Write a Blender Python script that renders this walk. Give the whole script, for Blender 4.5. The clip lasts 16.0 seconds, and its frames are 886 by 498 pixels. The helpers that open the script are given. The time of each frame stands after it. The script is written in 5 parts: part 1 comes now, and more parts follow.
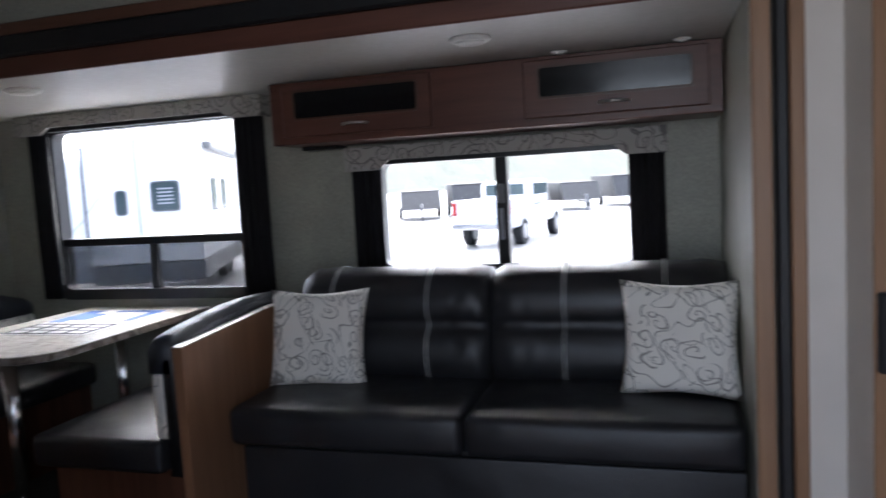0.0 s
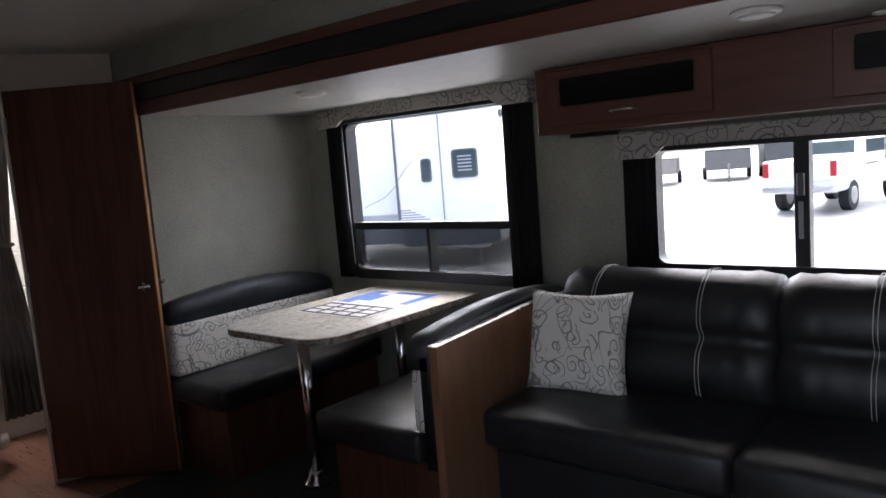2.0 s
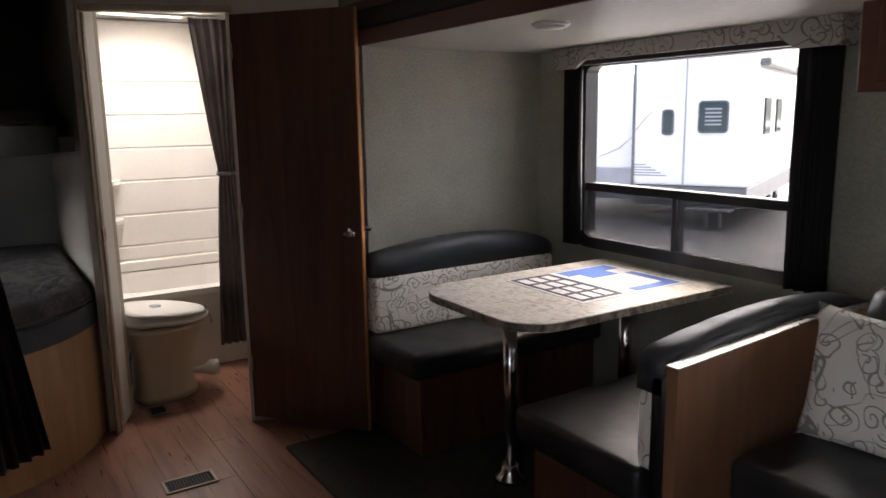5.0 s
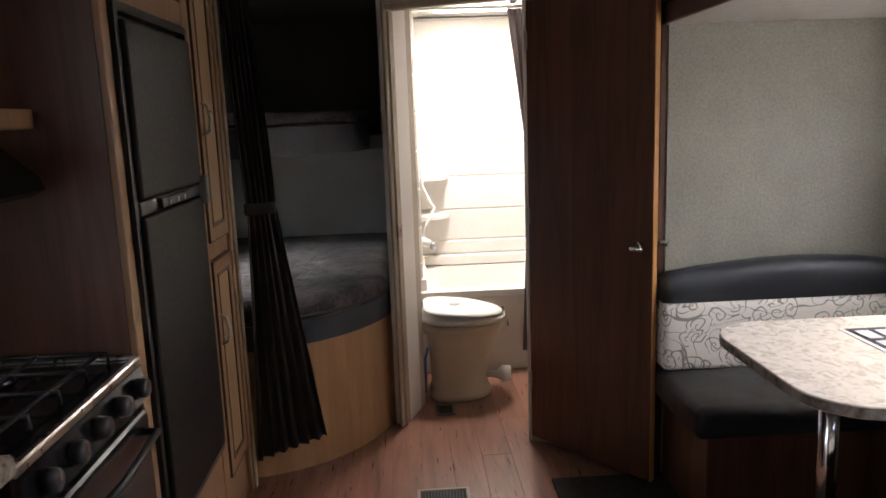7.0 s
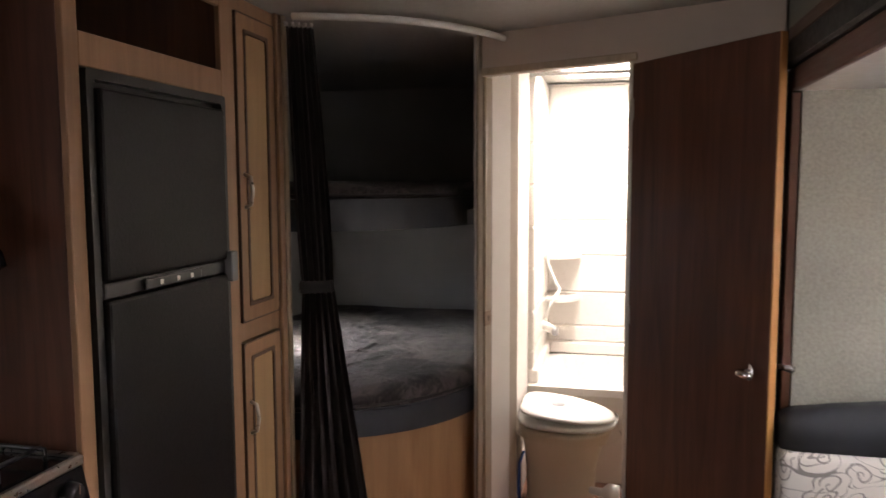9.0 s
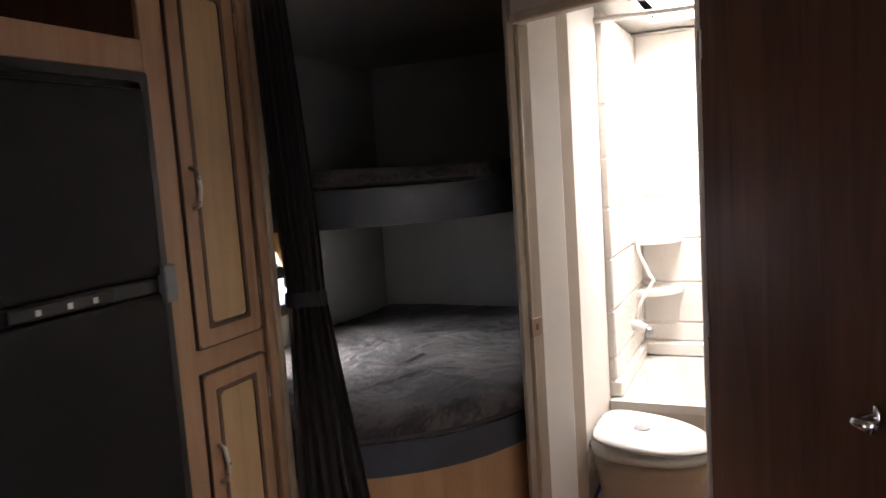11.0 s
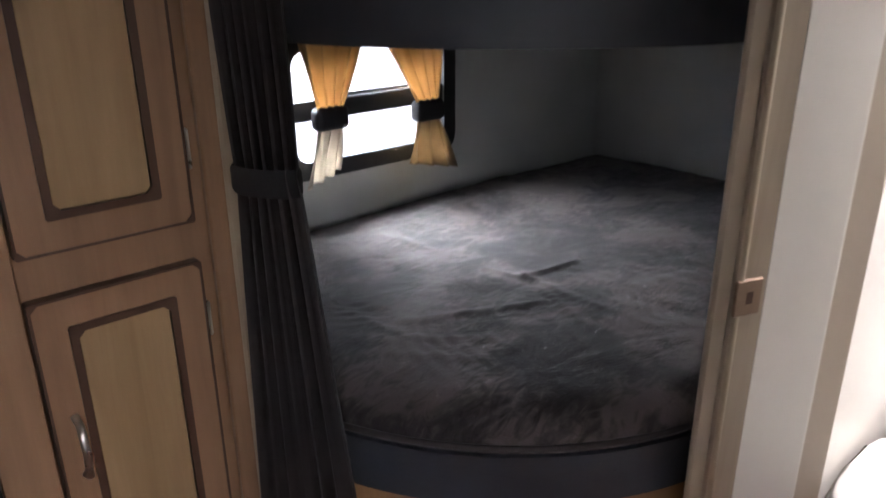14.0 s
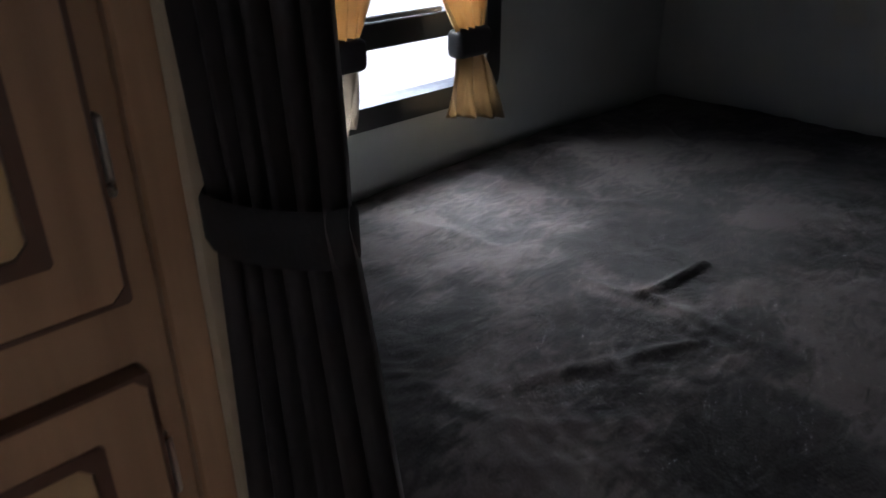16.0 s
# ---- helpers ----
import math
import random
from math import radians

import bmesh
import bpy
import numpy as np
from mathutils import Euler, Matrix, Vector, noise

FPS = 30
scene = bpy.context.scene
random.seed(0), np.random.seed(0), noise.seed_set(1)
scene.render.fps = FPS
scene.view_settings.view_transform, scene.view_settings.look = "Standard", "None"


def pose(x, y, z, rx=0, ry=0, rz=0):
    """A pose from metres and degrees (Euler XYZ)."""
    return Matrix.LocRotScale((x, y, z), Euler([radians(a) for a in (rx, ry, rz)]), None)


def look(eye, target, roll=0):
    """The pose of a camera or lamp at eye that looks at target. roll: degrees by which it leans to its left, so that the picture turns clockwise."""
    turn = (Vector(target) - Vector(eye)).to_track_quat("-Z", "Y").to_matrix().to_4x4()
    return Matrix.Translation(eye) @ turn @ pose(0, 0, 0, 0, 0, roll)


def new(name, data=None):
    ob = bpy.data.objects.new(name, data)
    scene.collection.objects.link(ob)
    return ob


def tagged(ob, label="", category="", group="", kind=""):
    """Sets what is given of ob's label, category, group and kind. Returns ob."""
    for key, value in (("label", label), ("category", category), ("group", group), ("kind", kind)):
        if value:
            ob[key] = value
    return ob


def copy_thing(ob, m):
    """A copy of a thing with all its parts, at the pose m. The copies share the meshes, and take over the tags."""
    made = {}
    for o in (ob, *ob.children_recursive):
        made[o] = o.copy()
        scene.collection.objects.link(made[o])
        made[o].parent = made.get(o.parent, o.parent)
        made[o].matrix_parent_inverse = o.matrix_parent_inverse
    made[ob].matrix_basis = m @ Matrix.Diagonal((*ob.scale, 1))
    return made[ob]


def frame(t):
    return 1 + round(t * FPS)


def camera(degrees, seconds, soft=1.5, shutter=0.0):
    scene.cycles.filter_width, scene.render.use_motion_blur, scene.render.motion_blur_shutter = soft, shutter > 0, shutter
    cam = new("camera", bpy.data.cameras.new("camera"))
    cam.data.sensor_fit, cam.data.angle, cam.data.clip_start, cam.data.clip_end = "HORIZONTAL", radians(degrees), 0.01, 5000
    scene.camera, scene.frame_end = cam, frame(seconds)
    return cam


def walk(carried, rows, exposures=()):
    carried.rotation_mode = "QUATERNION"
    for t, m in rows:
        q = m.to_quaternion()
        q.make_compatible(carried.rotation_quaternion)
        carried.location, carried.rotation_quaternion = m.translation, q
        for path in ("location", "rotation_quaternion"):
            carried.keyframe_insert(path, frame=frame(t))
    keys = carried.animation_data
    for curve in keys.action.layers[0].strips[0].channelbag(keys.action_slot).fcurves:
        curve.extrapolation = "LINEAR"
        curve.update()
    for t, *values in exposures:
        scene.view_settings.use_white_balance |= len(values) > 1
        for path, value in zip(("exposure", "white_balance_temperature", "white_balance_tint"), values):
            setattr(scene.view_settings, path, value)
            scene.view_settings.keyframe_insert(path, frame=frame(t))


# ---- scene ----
cam = camera(62.3, 16.0, shutter=0.4)
METRES, EYE, TILT, LEAN, TURN = 4.6, 1.26, 0.0, 0.0, 16.7
ROWS = [
    (0.0, 0.0, 0.0, 0.0, -0.3, -5.22, 3.3),
    (0.5, -0.0037, 0.0068, 0.0017, 9.31, -5.15, 3.14),
    (1.0, -0.0058, 0.0182, 0.0022, 16.65, -5.7, 4.12),
    (1.5, 0.0049, 0.0327, 0.0092, 22.04, -6.87, 3.92),
    (2.0, 0.0219, 0.0434, 0.0251, 22.71, -6.85, 4.49),
    (2.5, 0.008, 0.0507, 0.0402, 22.17, -8.57, 3.3),
    (3.0, -0.0142, 0.067, 0.0406, 23.02, -7.14, 3.06),
    (3.5, -0.0156, 0.0841, 0.0359, 29.38, -8.48, 1.8),
    (6.0, -0.0541, 0.1947, 0.0291, 52.76, -10.43, 0.2),
    (6.5, -0.0554, 0.2293, 0.0311, 63.98, -11.3, 0.1),
    (7.0, -0.0584, 0.2592, 0.0302, 70.35, -10.2, 2.06),
    (7.5, -0.0747, 0.289, 0.0317, 71.23, -8.99, 0.36),
    (8.0, -0.0914, 0.326, 0.0347, 74.83, -7.94, 0.9),
    (8.5, -0.1006, 0.3471, 0.0359, 79.01, -6.89, 1.48),
    (9.0, -0.114, 0.3764, 0.0395, 86.57, -5.15, 0.22),
    (9.5, -0.1295, 0.4024, 0.0393, 91.69, -5.05, 1.64),
    (12.0, -0.322, 0.4862, 0.0344, 100.85, -6.4, 1.42),
    (12.5, -0.3695, 0.4799, 0.0371, 104.73, -7.59, -0.22),
    (13.0, -0.4137, 0.4793, 0.0318, 110.34, -12.75, -0.01),
    (13.5, -0.459, 0.485, 0.0319, 115.3, -14.96, -0.93),
    (14.0, -0.4912, 0.4779, 0.0242, 120.59, -20.52, 0.32),
    (14.5, -0.52, 0.4627, 0.0189, 121.96, -24.89, 0.32),
    (15.0, -0.5434, 0.442, 0.0123, 120.84, -26.3, 2.53),
    (15.5, -0.5619, 0.4131, 0.0082, 123.05, -26.91, 1.62),
    (16.0, -0.5821, 0.3833, 0.0079, 118.64, -26.34, 0.51),
]
LIGHT = [(0.0, 2.7, 5750, 9), (0.7, 2.4, 5700, 9), (2.0, 2.35, 6000, 10), (3.5, 2.1, 6600, 12), (6.0, 2.85, 6700, 12), (7.0, 3.3, 6700, 12), (8.0, 3.4, 6800, 14), (9.5, 3.65, 7000, 17), (12.0, 3.35, 6200, 13), (13.5, 3.55, 6050, 13), (15.0, 3.15, 6000, 13), (16.0, 2.4, 5900, 10)]
walk(cam, [(t, pose(0, 0, EYE, TILT, LEAN, TURN) @ pose(METRES * x, METRES * y, METRES * z, 90 + pitch, roll, yaw)) for t, x, y, z, yaw, pitch, roll in ROWS], LIGHT)

# ---- world, sun, large lights ----
world = bpy.data.worlds.new("world")
scene.world = world
world.use_nodes = True
wn = world.node_tree
sky = wn.nodes.new("ShaderNodeTexSky")
sky.sky_type = "NISHITA"
sky.sun_disc = False
sky.sun_elevation, sky.sun_rotation = radians(59), radians(-22)
sky.air_density, sky.dust_density, sky.ozone_density = 0.6, 6.0, 0.2
wn.links.new(sky.outputs[0], wn.nodes["Background"].inputs[0])
wn.nodes["Background"].inputs[1].default_value = 0.15


def lamp(name, kind, energy, m, size=(1, 1), colour=(1, 1, 1), angle=0.0):
    data = bpy.data.lights.new(name, kind)
    data.energy, data.color = energy, colour
    if kind == "AREA":
        data.shape, data.size, data.size_y = "RECTANGLE", size[0], size[1]
    else:
        data.angle = angle
    ob = new(name, data)
    ob.matrix_world = m
    return ob


lamp("sun", "SUN", 1.5, look((-2, 5, 9), (0, 0, 0)), colour=(1, 0.97, 0.92), angle=radians(140))
lamp("skylight_daylight", "AREA", 4.0, look((-4.72, 1.48, 2.19), (-4.72, 1.48, 0)), (0.5, 0.42), (1.0, 0.97, 0.94))
lamp("bunk_window_daylight", "AREA", 2.4, look((-4.13, -0.54, 1.20), (-4.16, 0.02, 0.66)), (0.68, 0.42), (0.95, 0.98, 1.0)).data.spread = radians(86)
lamp("doorway_daylight", "AREA", 2.0, look((-0.02, -0.42, 1.1), (-0.02, 1, 0.55)), (0.62, 1.7), (0.97, 0.98, 1.0))


# ---- materials ----
def nodes_of(name):
    m = bpy.data.materials.new(name)
    m.use_nodes = True
    return m, m.node_tree, m.node_tree.nodes["Principled BSDF"]


def coords(nt, scale=(1, 1, 1)):
    tc = nt.nodes.new("ShaderNodeNewGeometry")
    mp = nt.nodes.new("ShaderNodeMapping")
    mp.inputs["Scale"].default_value = scale
    nt.links.new(tc.outputs["Position"], mp.inputs[0])
    return mp.outputs[0]


def noise_tex(nt, vec, scale, detail=4.0, distort=0.0):
    n = nt.nodes.new("ShaderNodeTexNoise")
    n.inputs["Scale"].default_value, n.inputs["Detail"].default_value = scale, detail
    n.inputs["Distortion"].default_value = distort
    nt.links.new(vec, n.inputs["Vector"])
    return n.outputs[0]


def ramp(nt, fac, *stops):
    r = nt.nodes.new("ShaderNodeValToRGB")
    el = r.color_ramp.elements
    while len(el) < len(stops):
        el.new(0.5)
    for e, (p, c) in zip(el, stops):
        e.position, e.color = p, (*c, 1)
    nt.links.new(fac, r.inputs[0])
    return r.outputs[0]


def math_node(nt, op, a, b=None):
    n = nt.nodes.new("ShaderNodeMath")
    n.operation = op
    for i, v in enumerate((a, b)):
        if v is None:
            continue
        if isinstance(v, (int, float)):
            n.inputs[i].default_value = v
        else:
            nt.links.new(v, n.inputs[i])
    return n.outputs[0]


def bump(nt, bs, height, strength, dist=0.002):
    b = nt.nodes.new("ShaderNodeBump")
    b.inputs["Strength"].default_value, b.inputs["Distance"].default_value = strength, dist
    nt.links.new(height, b.inputs["Height"])
    nt.links.new(b.outputs[0], bs.inputs["Normal"])


def tint(c, k):
    return tuple(min(1.0, v * k) for v in c)


def plain(name, c, rough=0.5, metal=0.0, var=0.12, grain=60.0, relief=0.15):
    """Paint, plastic, metal or stone: blotches, fine grain, a little relief."""
    m, nt, bs = nodes_of(name)
    v = coords(nt)
    big = noise_tex(nt, v, 3.0)
    col = ramp(nt, big, (0.3, tint(c, 1 - var)), (0.7, tint(c, 1 + var)))
    nt.links.new(col, bs.inputs["Base Color"])
    fine = noise_tex(nt, v, grain)
    rr = ramp(nt, fine, (0.2, (max(0.02, rough - 0.08),) * 3), (0.8, (min(1, rough + 0.1),) * 3))
    nt.links.new(rr, bs.inputs["Roughness"])
    bs.inputs["Metallic"].default_value = metal
    bump(nt, bs, fine, relief)
    return m


def wood(name, c1, c2, axis="z", rough=0.4, stretch=14.0):
    """Wood-grain laminate with the grain along one axis."""
    m, nt, bs = nodes_of(name)
    s = {"x": (1, stretch, stretch), "y": (stretch, 1, stretch), "z": (stretch, stretch, 1)}[axis]
    v = coords(nt, s)
    info = nt.nodes.new("ShaderNodeObjectInfo")
    shift = nt.nodes.new("ShaderNodeVectorMath")
    comb = nt.nodes.new("ShaderNodeCombineXYZ")
    off = math_node(nt, "MULTIPLY", info.outputs["Random"], 40.0)
    for i in range(3):
        nt.links.new(off, comb.inputs[i])
    nt.links.new(v, shift.inputs[0])
    nt.links.new(comb.outputs[0], shift.inputs[1])
    v = shift.outputs[0]
    g = noise_tex(nt, v, 1.3, 6.0, 1.2)
    f = noise_tex(nt, v, 9.0, 3.0)
    mixv = math_node(nt, "ADD", math_node(nt, "MULTIPLY", g, 0.75), math_node(nt, "MULTIPLY", f, 0.25))
    nt.links.new(ramp(nt, mixv, (0.3, c1), (0.5, tuple((a + b) / 2 for a, b in zip(c1, c2))), (0.72, c2)), bs.inputs["Base Color"])
    nt.links.new(ramp(nt, f, (0.2, (rough - 0.06,) * 3), (0.8, (rough + 0.1,) * 3)), bs.inputs["Roughness"])
    bump(nt, bs, f, 0.12, 0.001)
    return m


def scroll_cloth(name, base, line, scale=11.0):
    """Woven cloth printed with small spiral curls and a few long flowing lines."""
    m, nt, bs = nodes_of(name)
    v = coords(nt)
    warp = nt.nodes.new("ShaderNodeTexNoise")
    warp.inputs["Scale"].default_value, warp.inputs["Detail"].default_value = 14.0, 1.0
    nt.links.new(v, warp.inputs["Vector"])
    bend = nt.nodes.new("ShaderNodeVectorMath")
    bend.operation = "MULTIPLY_ADD"
    nt.links.new(warp.outputs["Color"], bend.inputs[0])
    bend.inputs[1].default_value = (0.035, 0.035, 0.035)
    nt.links.new(v, bend.inputs[2])
    vo = nt.nodes.new("ShaderNodeTexVoronoi")
    vo.inputs["Scale"].default_value, vo.inputs["Randomness"].default_value = scale, 0.8
    nt.links.new(bend.outputs[0], vo.inputs["Vector"])
    off = nt.nodes.new("ShaderNodeVectorMath")
    off.operation = "SUBTRACT"
    nt.links.new(bend.outputs[0], off.inputs[0])
    nt.links.new(vo.outputs["Position"], off.inputs[1])
    sep = nt.nodes.new("ShaderNodeSeparateXYZ")
    nt.links.new(off.outputs[0], sep.inputs[0])
    across = math_node(nt, "ADD", sep.outputs[0], sep.outputs[1])
    up = sep.outputs[2]
    rad = math_node(nt, "SQRT", math_node(nt, "ADD", math_node(nt, "MULTIPLY", across, across), math_node(nt, "MULTIPLY", up, up)))
    turn = math_node(nt, "DIVIDE", math_node(nt, "ARCTAN2", up, across), 2 * math.pi)
    pick = nt.nodes.new("ShaderNodeSeparateColor")
    nt.links.new(vo.outputs["Color"], pick.inputs[0])
    hand = math_node(nt, "SUBTRACT", math_node(nt, "MULTIPLY", math_node(nt, "GREATER_THAN", pick.outputs[0], 0.5), 2.0), 1.0)
    wind = math_node(nt, "FRACT", math_node(nt, "ADD", math_node(nt, "MULTIPLY", rad, 3.3 * scale), math_node(nt, "ADD", math_node(nt, "MULTIPLY", turn, hand), pick.outputs[1])))
    curl = math_node(nt, "ABSOLUTE", math_node(nt, "SUBTRACT", wind, 0.5))
    curl = math_node(nt, "ADD", curl, math_node(nt, "GREATER_THAN", rad, 0.55 / scale))
    n = noise_tex(nt, v, scale * 0.55, 0.0, 1.0)
    bands = math_node(nt, "FRACT", math_node(nt, "MULTIPLY", n, 5.0))
    flow = math_node(nt, "MULTIPLY", math_node(nt, "ABSOLUTE", math_node(nt, "SUBTRACT", bands, 0.5)), 2.4)
    both = math_node(nt, "MINIMUM", curl, flow)
    nt.links.new(ramp(nt, both, (0.07, line), (0.12, base)), bs.inputs["Base Color"])
    bs.inputs["Roughness"].default_value = 0.85
    bump(nt, bs, noise_tex(nt, v, 350.0, 2.0), 0.35, 0.001)
    return m


def leather(name, c, rough=0.32):
    m, nt, bs = nodes_of(name)
    v = coords(nt)
    vo = nt.nodes.new("ShaderNodeTexVoronoi")
    vo.inputs["Scale"].default_value = 420.0
    nt.links.new(v, vo.inputs["Vector"])
    big = noise_tex(nt, v, 7.0, 5.0)
    both = math_node(nt, "ADD", math_node(nt, "MULTIPLY", vo.outputs[0], 0.18), math_node(nt, "MULTIPLY", big, 3.0))
    nt.links.new(ramp(nt, big, (0.3, tint(c, 0.8)), (0.7, tint(c, 1.2))), bs.inputs["Base Color"])
    nt.links.new(ramp(nt, big, (0.3, (rough - 0.05,) * 3), (0.7, (rough + 0.12,) * 3)), bs.inputs["Roughness"])
    bump(nt, bs, both, 0.35, 0.006)
    return m


def cloth(name, c, rough=0.9, sheen=0.0, var=0.25, scale=6.0, relief=0.4):
    m, nt, bs = nodes_of(name)
    v = coords(nt)
    big = noise_tex(nt, v, scale, 5.0)
    nt.links.new(ramp(nt, big, (0.3, tint(c, 1 - var)), (0.7, tint(c, 1 + var))), bs.inputs["Base Color"])
    bs.inputs["Roughness"].default_value = rough
    bs.inputs["Sheen Weight"].default_value = sheen
    bump(nt, bs, noise_tex(nt, v, 260.0, 2.0), relief, 0.001)
    return m


def speckle(name, c1, c2, c3, rough=0.3, scale=26.0):
    """Stone-look laminate."""
    m, nt, bs = nodes_of(name)
    v = coords(nt)
    a = noise_tex(nt, v, scale, 8.0, 1.5)
    nt.links.new(ramp(nt, a, (0.36, c1), (0.48, c2), (0.62, c3)), bs.inputs["Base Color"])
    nt.links.new(ramp(nt, noise_tex(nt, v, 90.0), (0.2, (rough - 0.05,) * 3), (0.8, (rough + 0.1,) * 3)), bs.inputs["Roughness"])
    return m


def glass(name, c=(1, 1, 1), rough=0.0):
    m, nt, bs = nodes_of(name)
    bs.inputs["Base Color"].default_value = (*c, 1)
    bs.inputs["Roughness"].default_value = rough
    bs.inputs["Transmission Weight"].default_value = 1.0
    bs.inputs["IOR"].default_value = 1.06
    return m


def mottled(name, c, rough):
    """Vinyl wall covering with a fine cloudy print and emboss."""
    m, nt, bs = nodes_of(name)
    v = coords(nt)
    a, b = noise_tex(nt, v, 110.0, 6.0, 0.4), noise_tex(nt, v, 6.0, 6.0)
    both = math_node(nt, "ADD", math_node(nt, "MULTIPLY", a, 0.65), math_node(nt, "MULTIPLY", b, 0.35))
    nt.links.new(ramp(nt, both, (0.36, tint(c, 0.82)), (0.5, c), (0.64, tint(c, 1.18))), bs.inputs["Base Color"])
    nt.links.new(ramp(nt, a, (0.3, (rough - 0.14,) * 3), (0.7, (rough + 0.1,) * 3)), bs.inputs["Roughness"])
    bump(nt, bs, a, 0.4, 0.0015)
    return m


WALLPAPER = mottled("wallpaper", (0.30, 0.295, 0.245), 0.56)
BED_WALL = plain("bed_wall", (0.42, 0.43, 0.41), 0.65, var=0.08, grain=40.0, relief=0.2)
BEIGE = plain("beige_panel", (0.66, 0.61, 0.55), 0.55, var=0.06, relief=0.1)
BATH_WALL = plain("tan_panel", (0.50, 0.42, 0.34), 0.55, var=0.06, relief=0.1)
CEILING = plain("ceiling_panel", (0.46, 0.445, 0.41), 0.38, var=0.05, grain=40, relief=0.12)
DARK_WOOD = wood("dark_wood", (0.056, 0.022, 0.013), (0.15, 0.062, 0.036), "z", 0.38)
DARK_WOOD_X = wood("dark_wood_x", (0.075, 0.028, 0.019), (0.13, 0.052, 0.033), "x", 0.4)
FRAME_WOOD = wood("frame_wood", (0.225, 0.122, 0.064), (0.335, 0.19, 0.102), "z", 0.4)
PANEL_WOOD = wood("panel_wood", (0.31, 0.19, 0.088), (0.42, 0.272, 0.137), "z", 0.4)
CASING = wood("casing_wood", (0.36, 0.28, 0.19), (0.47, 0.38, 0.27), "z", 0.4)
CASING_EDGE = wood("casing_edge_wood", (0.31, 0.245, 0.18), (0.40, 0.325, 0.245), "z", 0.45)
BATH_PALE = plain("pale_bath_panel", (0.76, 0.72, 0.68), 0.45, var=0.04, relief=0.08)
BRONZE = plain("dull_bronze", (0.30, 0.21, 0.15), 0.4, 0.7, var=0.15)
GLAZE = plain("brown_glaze", (0.075, 0.035, 0.02), 0.4, var=0.04, relief=0.02)
EDGE_WOOD = wood("edge_wood", (0.42, 0.19, 0.06), (0.55, 0.28, 0.10), "z", 0.4)
TRIM_WOOD = wood("trim_wood", (0.085, 0.038, 0.023), (0.13, 0.06, 0.036), "x", 0.4)
MAPLE = wood("maple_panel", (0.33, 0.17, 0.075), (0.45, 0.25, 0.12), "z", 0.4, 9)
WALNUT = wood("walnut_panel", (0.21, 0.105, 0.055), (0.31, 0.165, 0.09), "z", 0.38, 10)
PLANK = wood("floor_plank", (0.115, 0.048, 0.033), (0.33, 0.155, 0.10), "x", 0.3, 9)
LEATHER = leather("black_leather", (0.019, 0.019, 0.021), 0.36)
GREY_VINYL = leather("grey_vinyl", (0.035, 0.038, 0.045), 0.4)
SCROLL = scroll_cloth("scroll_cloth", (0.80, 0.77, 0.71), (0.30, 0.285, 0.26), 14.0)
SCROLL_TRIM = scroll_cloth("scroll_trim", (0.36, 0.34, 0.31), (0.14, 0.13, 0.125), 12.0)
STITCH = plain("stitch_thread", (0.5, 0.5, 0.48), 0.8)
BLACK = plain("black_plastic", (0.012, 0.012, 0.013), 0.35, relief=0.05)
BLACK_GLOSS = plain("black_enamel", (0.008, 0.008, 0.009), 0.15, relief=0.03)
FRIDGE = plain("fridge_black", (0.008, 0.007, 0.007), 0.42, grain=180, relief=0.25)
FRIDGE.node_tree.nodes["Principled BSDF"].inputs["Specular IOR Level"].default_value = 0.17
RUBBER = plain("rubber_seal", (0.009, 0.009, 0.010), 0.5)
CHROME = plain("chrome", (0.75, 0.75, 0.76), 0.14, 1.0, var=0.03, relief=0.02)
NICKEL = plain("brushed_nickel", (0.55, 0.52, 0.48), 0.3, 1.0, var=0.05)
WHITE = plain("white_plastic", (0.72, 0.70, 0.66), 0.35, var=0.04, relief=0.05)
SURROUND = plain("tub_plastic", (0.74, 0.705, 0.66), 0.3, var=0.03, relief=0.05)
PEDESTAL = plain("toilet_beige", (0.54, 0.45, 0.33), 0.35, var=0.05, relief=0.05)
CURTAIN = cloth("dark_curtain", (0.038, 0.029, 0.028), 0.75, 0.1)
# curtain cloth painted darker, against the light its tie band catches
DIMMED_CLOTH = cloth("dimmed_cloth", (0.009, 0.0075, 0.0075), 0.95)
SHADE = cloth("window_curtain", (0.018, 0.016, 0.018), 0.8)
SHOWER = cloth("shower_curtain", (0.17, 0.145, 0.14), 0.5)
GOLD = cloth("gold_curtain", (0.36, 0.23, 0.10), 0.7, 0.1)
# the gold curtain cloth again, its shade put into the colour
SHADED_GOLD = cloth("shaded_gold_cloth", (0.25, 0.175, 0.09), 0.75, 0.1, 0.35)
LINING = cloth("curtain_lining", (0.45, 0.40, 0.33), 0.8)
FLEECE, fnt, fbs = nodes_of("dark_fleece")
fv = coords(fnt)
fn = math_node(fnt, "ADD", math_node(fnt, "MULTIPLY", noise_tex(fnt, fv, 4.5, 6.0, 0.9), 0.70), math_node(fnt, "MULTIPLY", noise_tex(fnt, coords(fnt, (1.0, 2.2, 1.0)), 17.0, 6.0, 1.8), 0.30))
fnt.links.new(ramp(fnt, fn, (0.40, (0.014, 0.0102, 0.0095)), (0.48, (0.038, 0.0295, 0.028)), (0.57, (0.098, 0.078, 0.073))), fbs.inputs["Base Color"])
fbs.inputs["Roughness"].default_value, fbs.inputs["Sheen Weight"].default_value = 0.92, 0.08
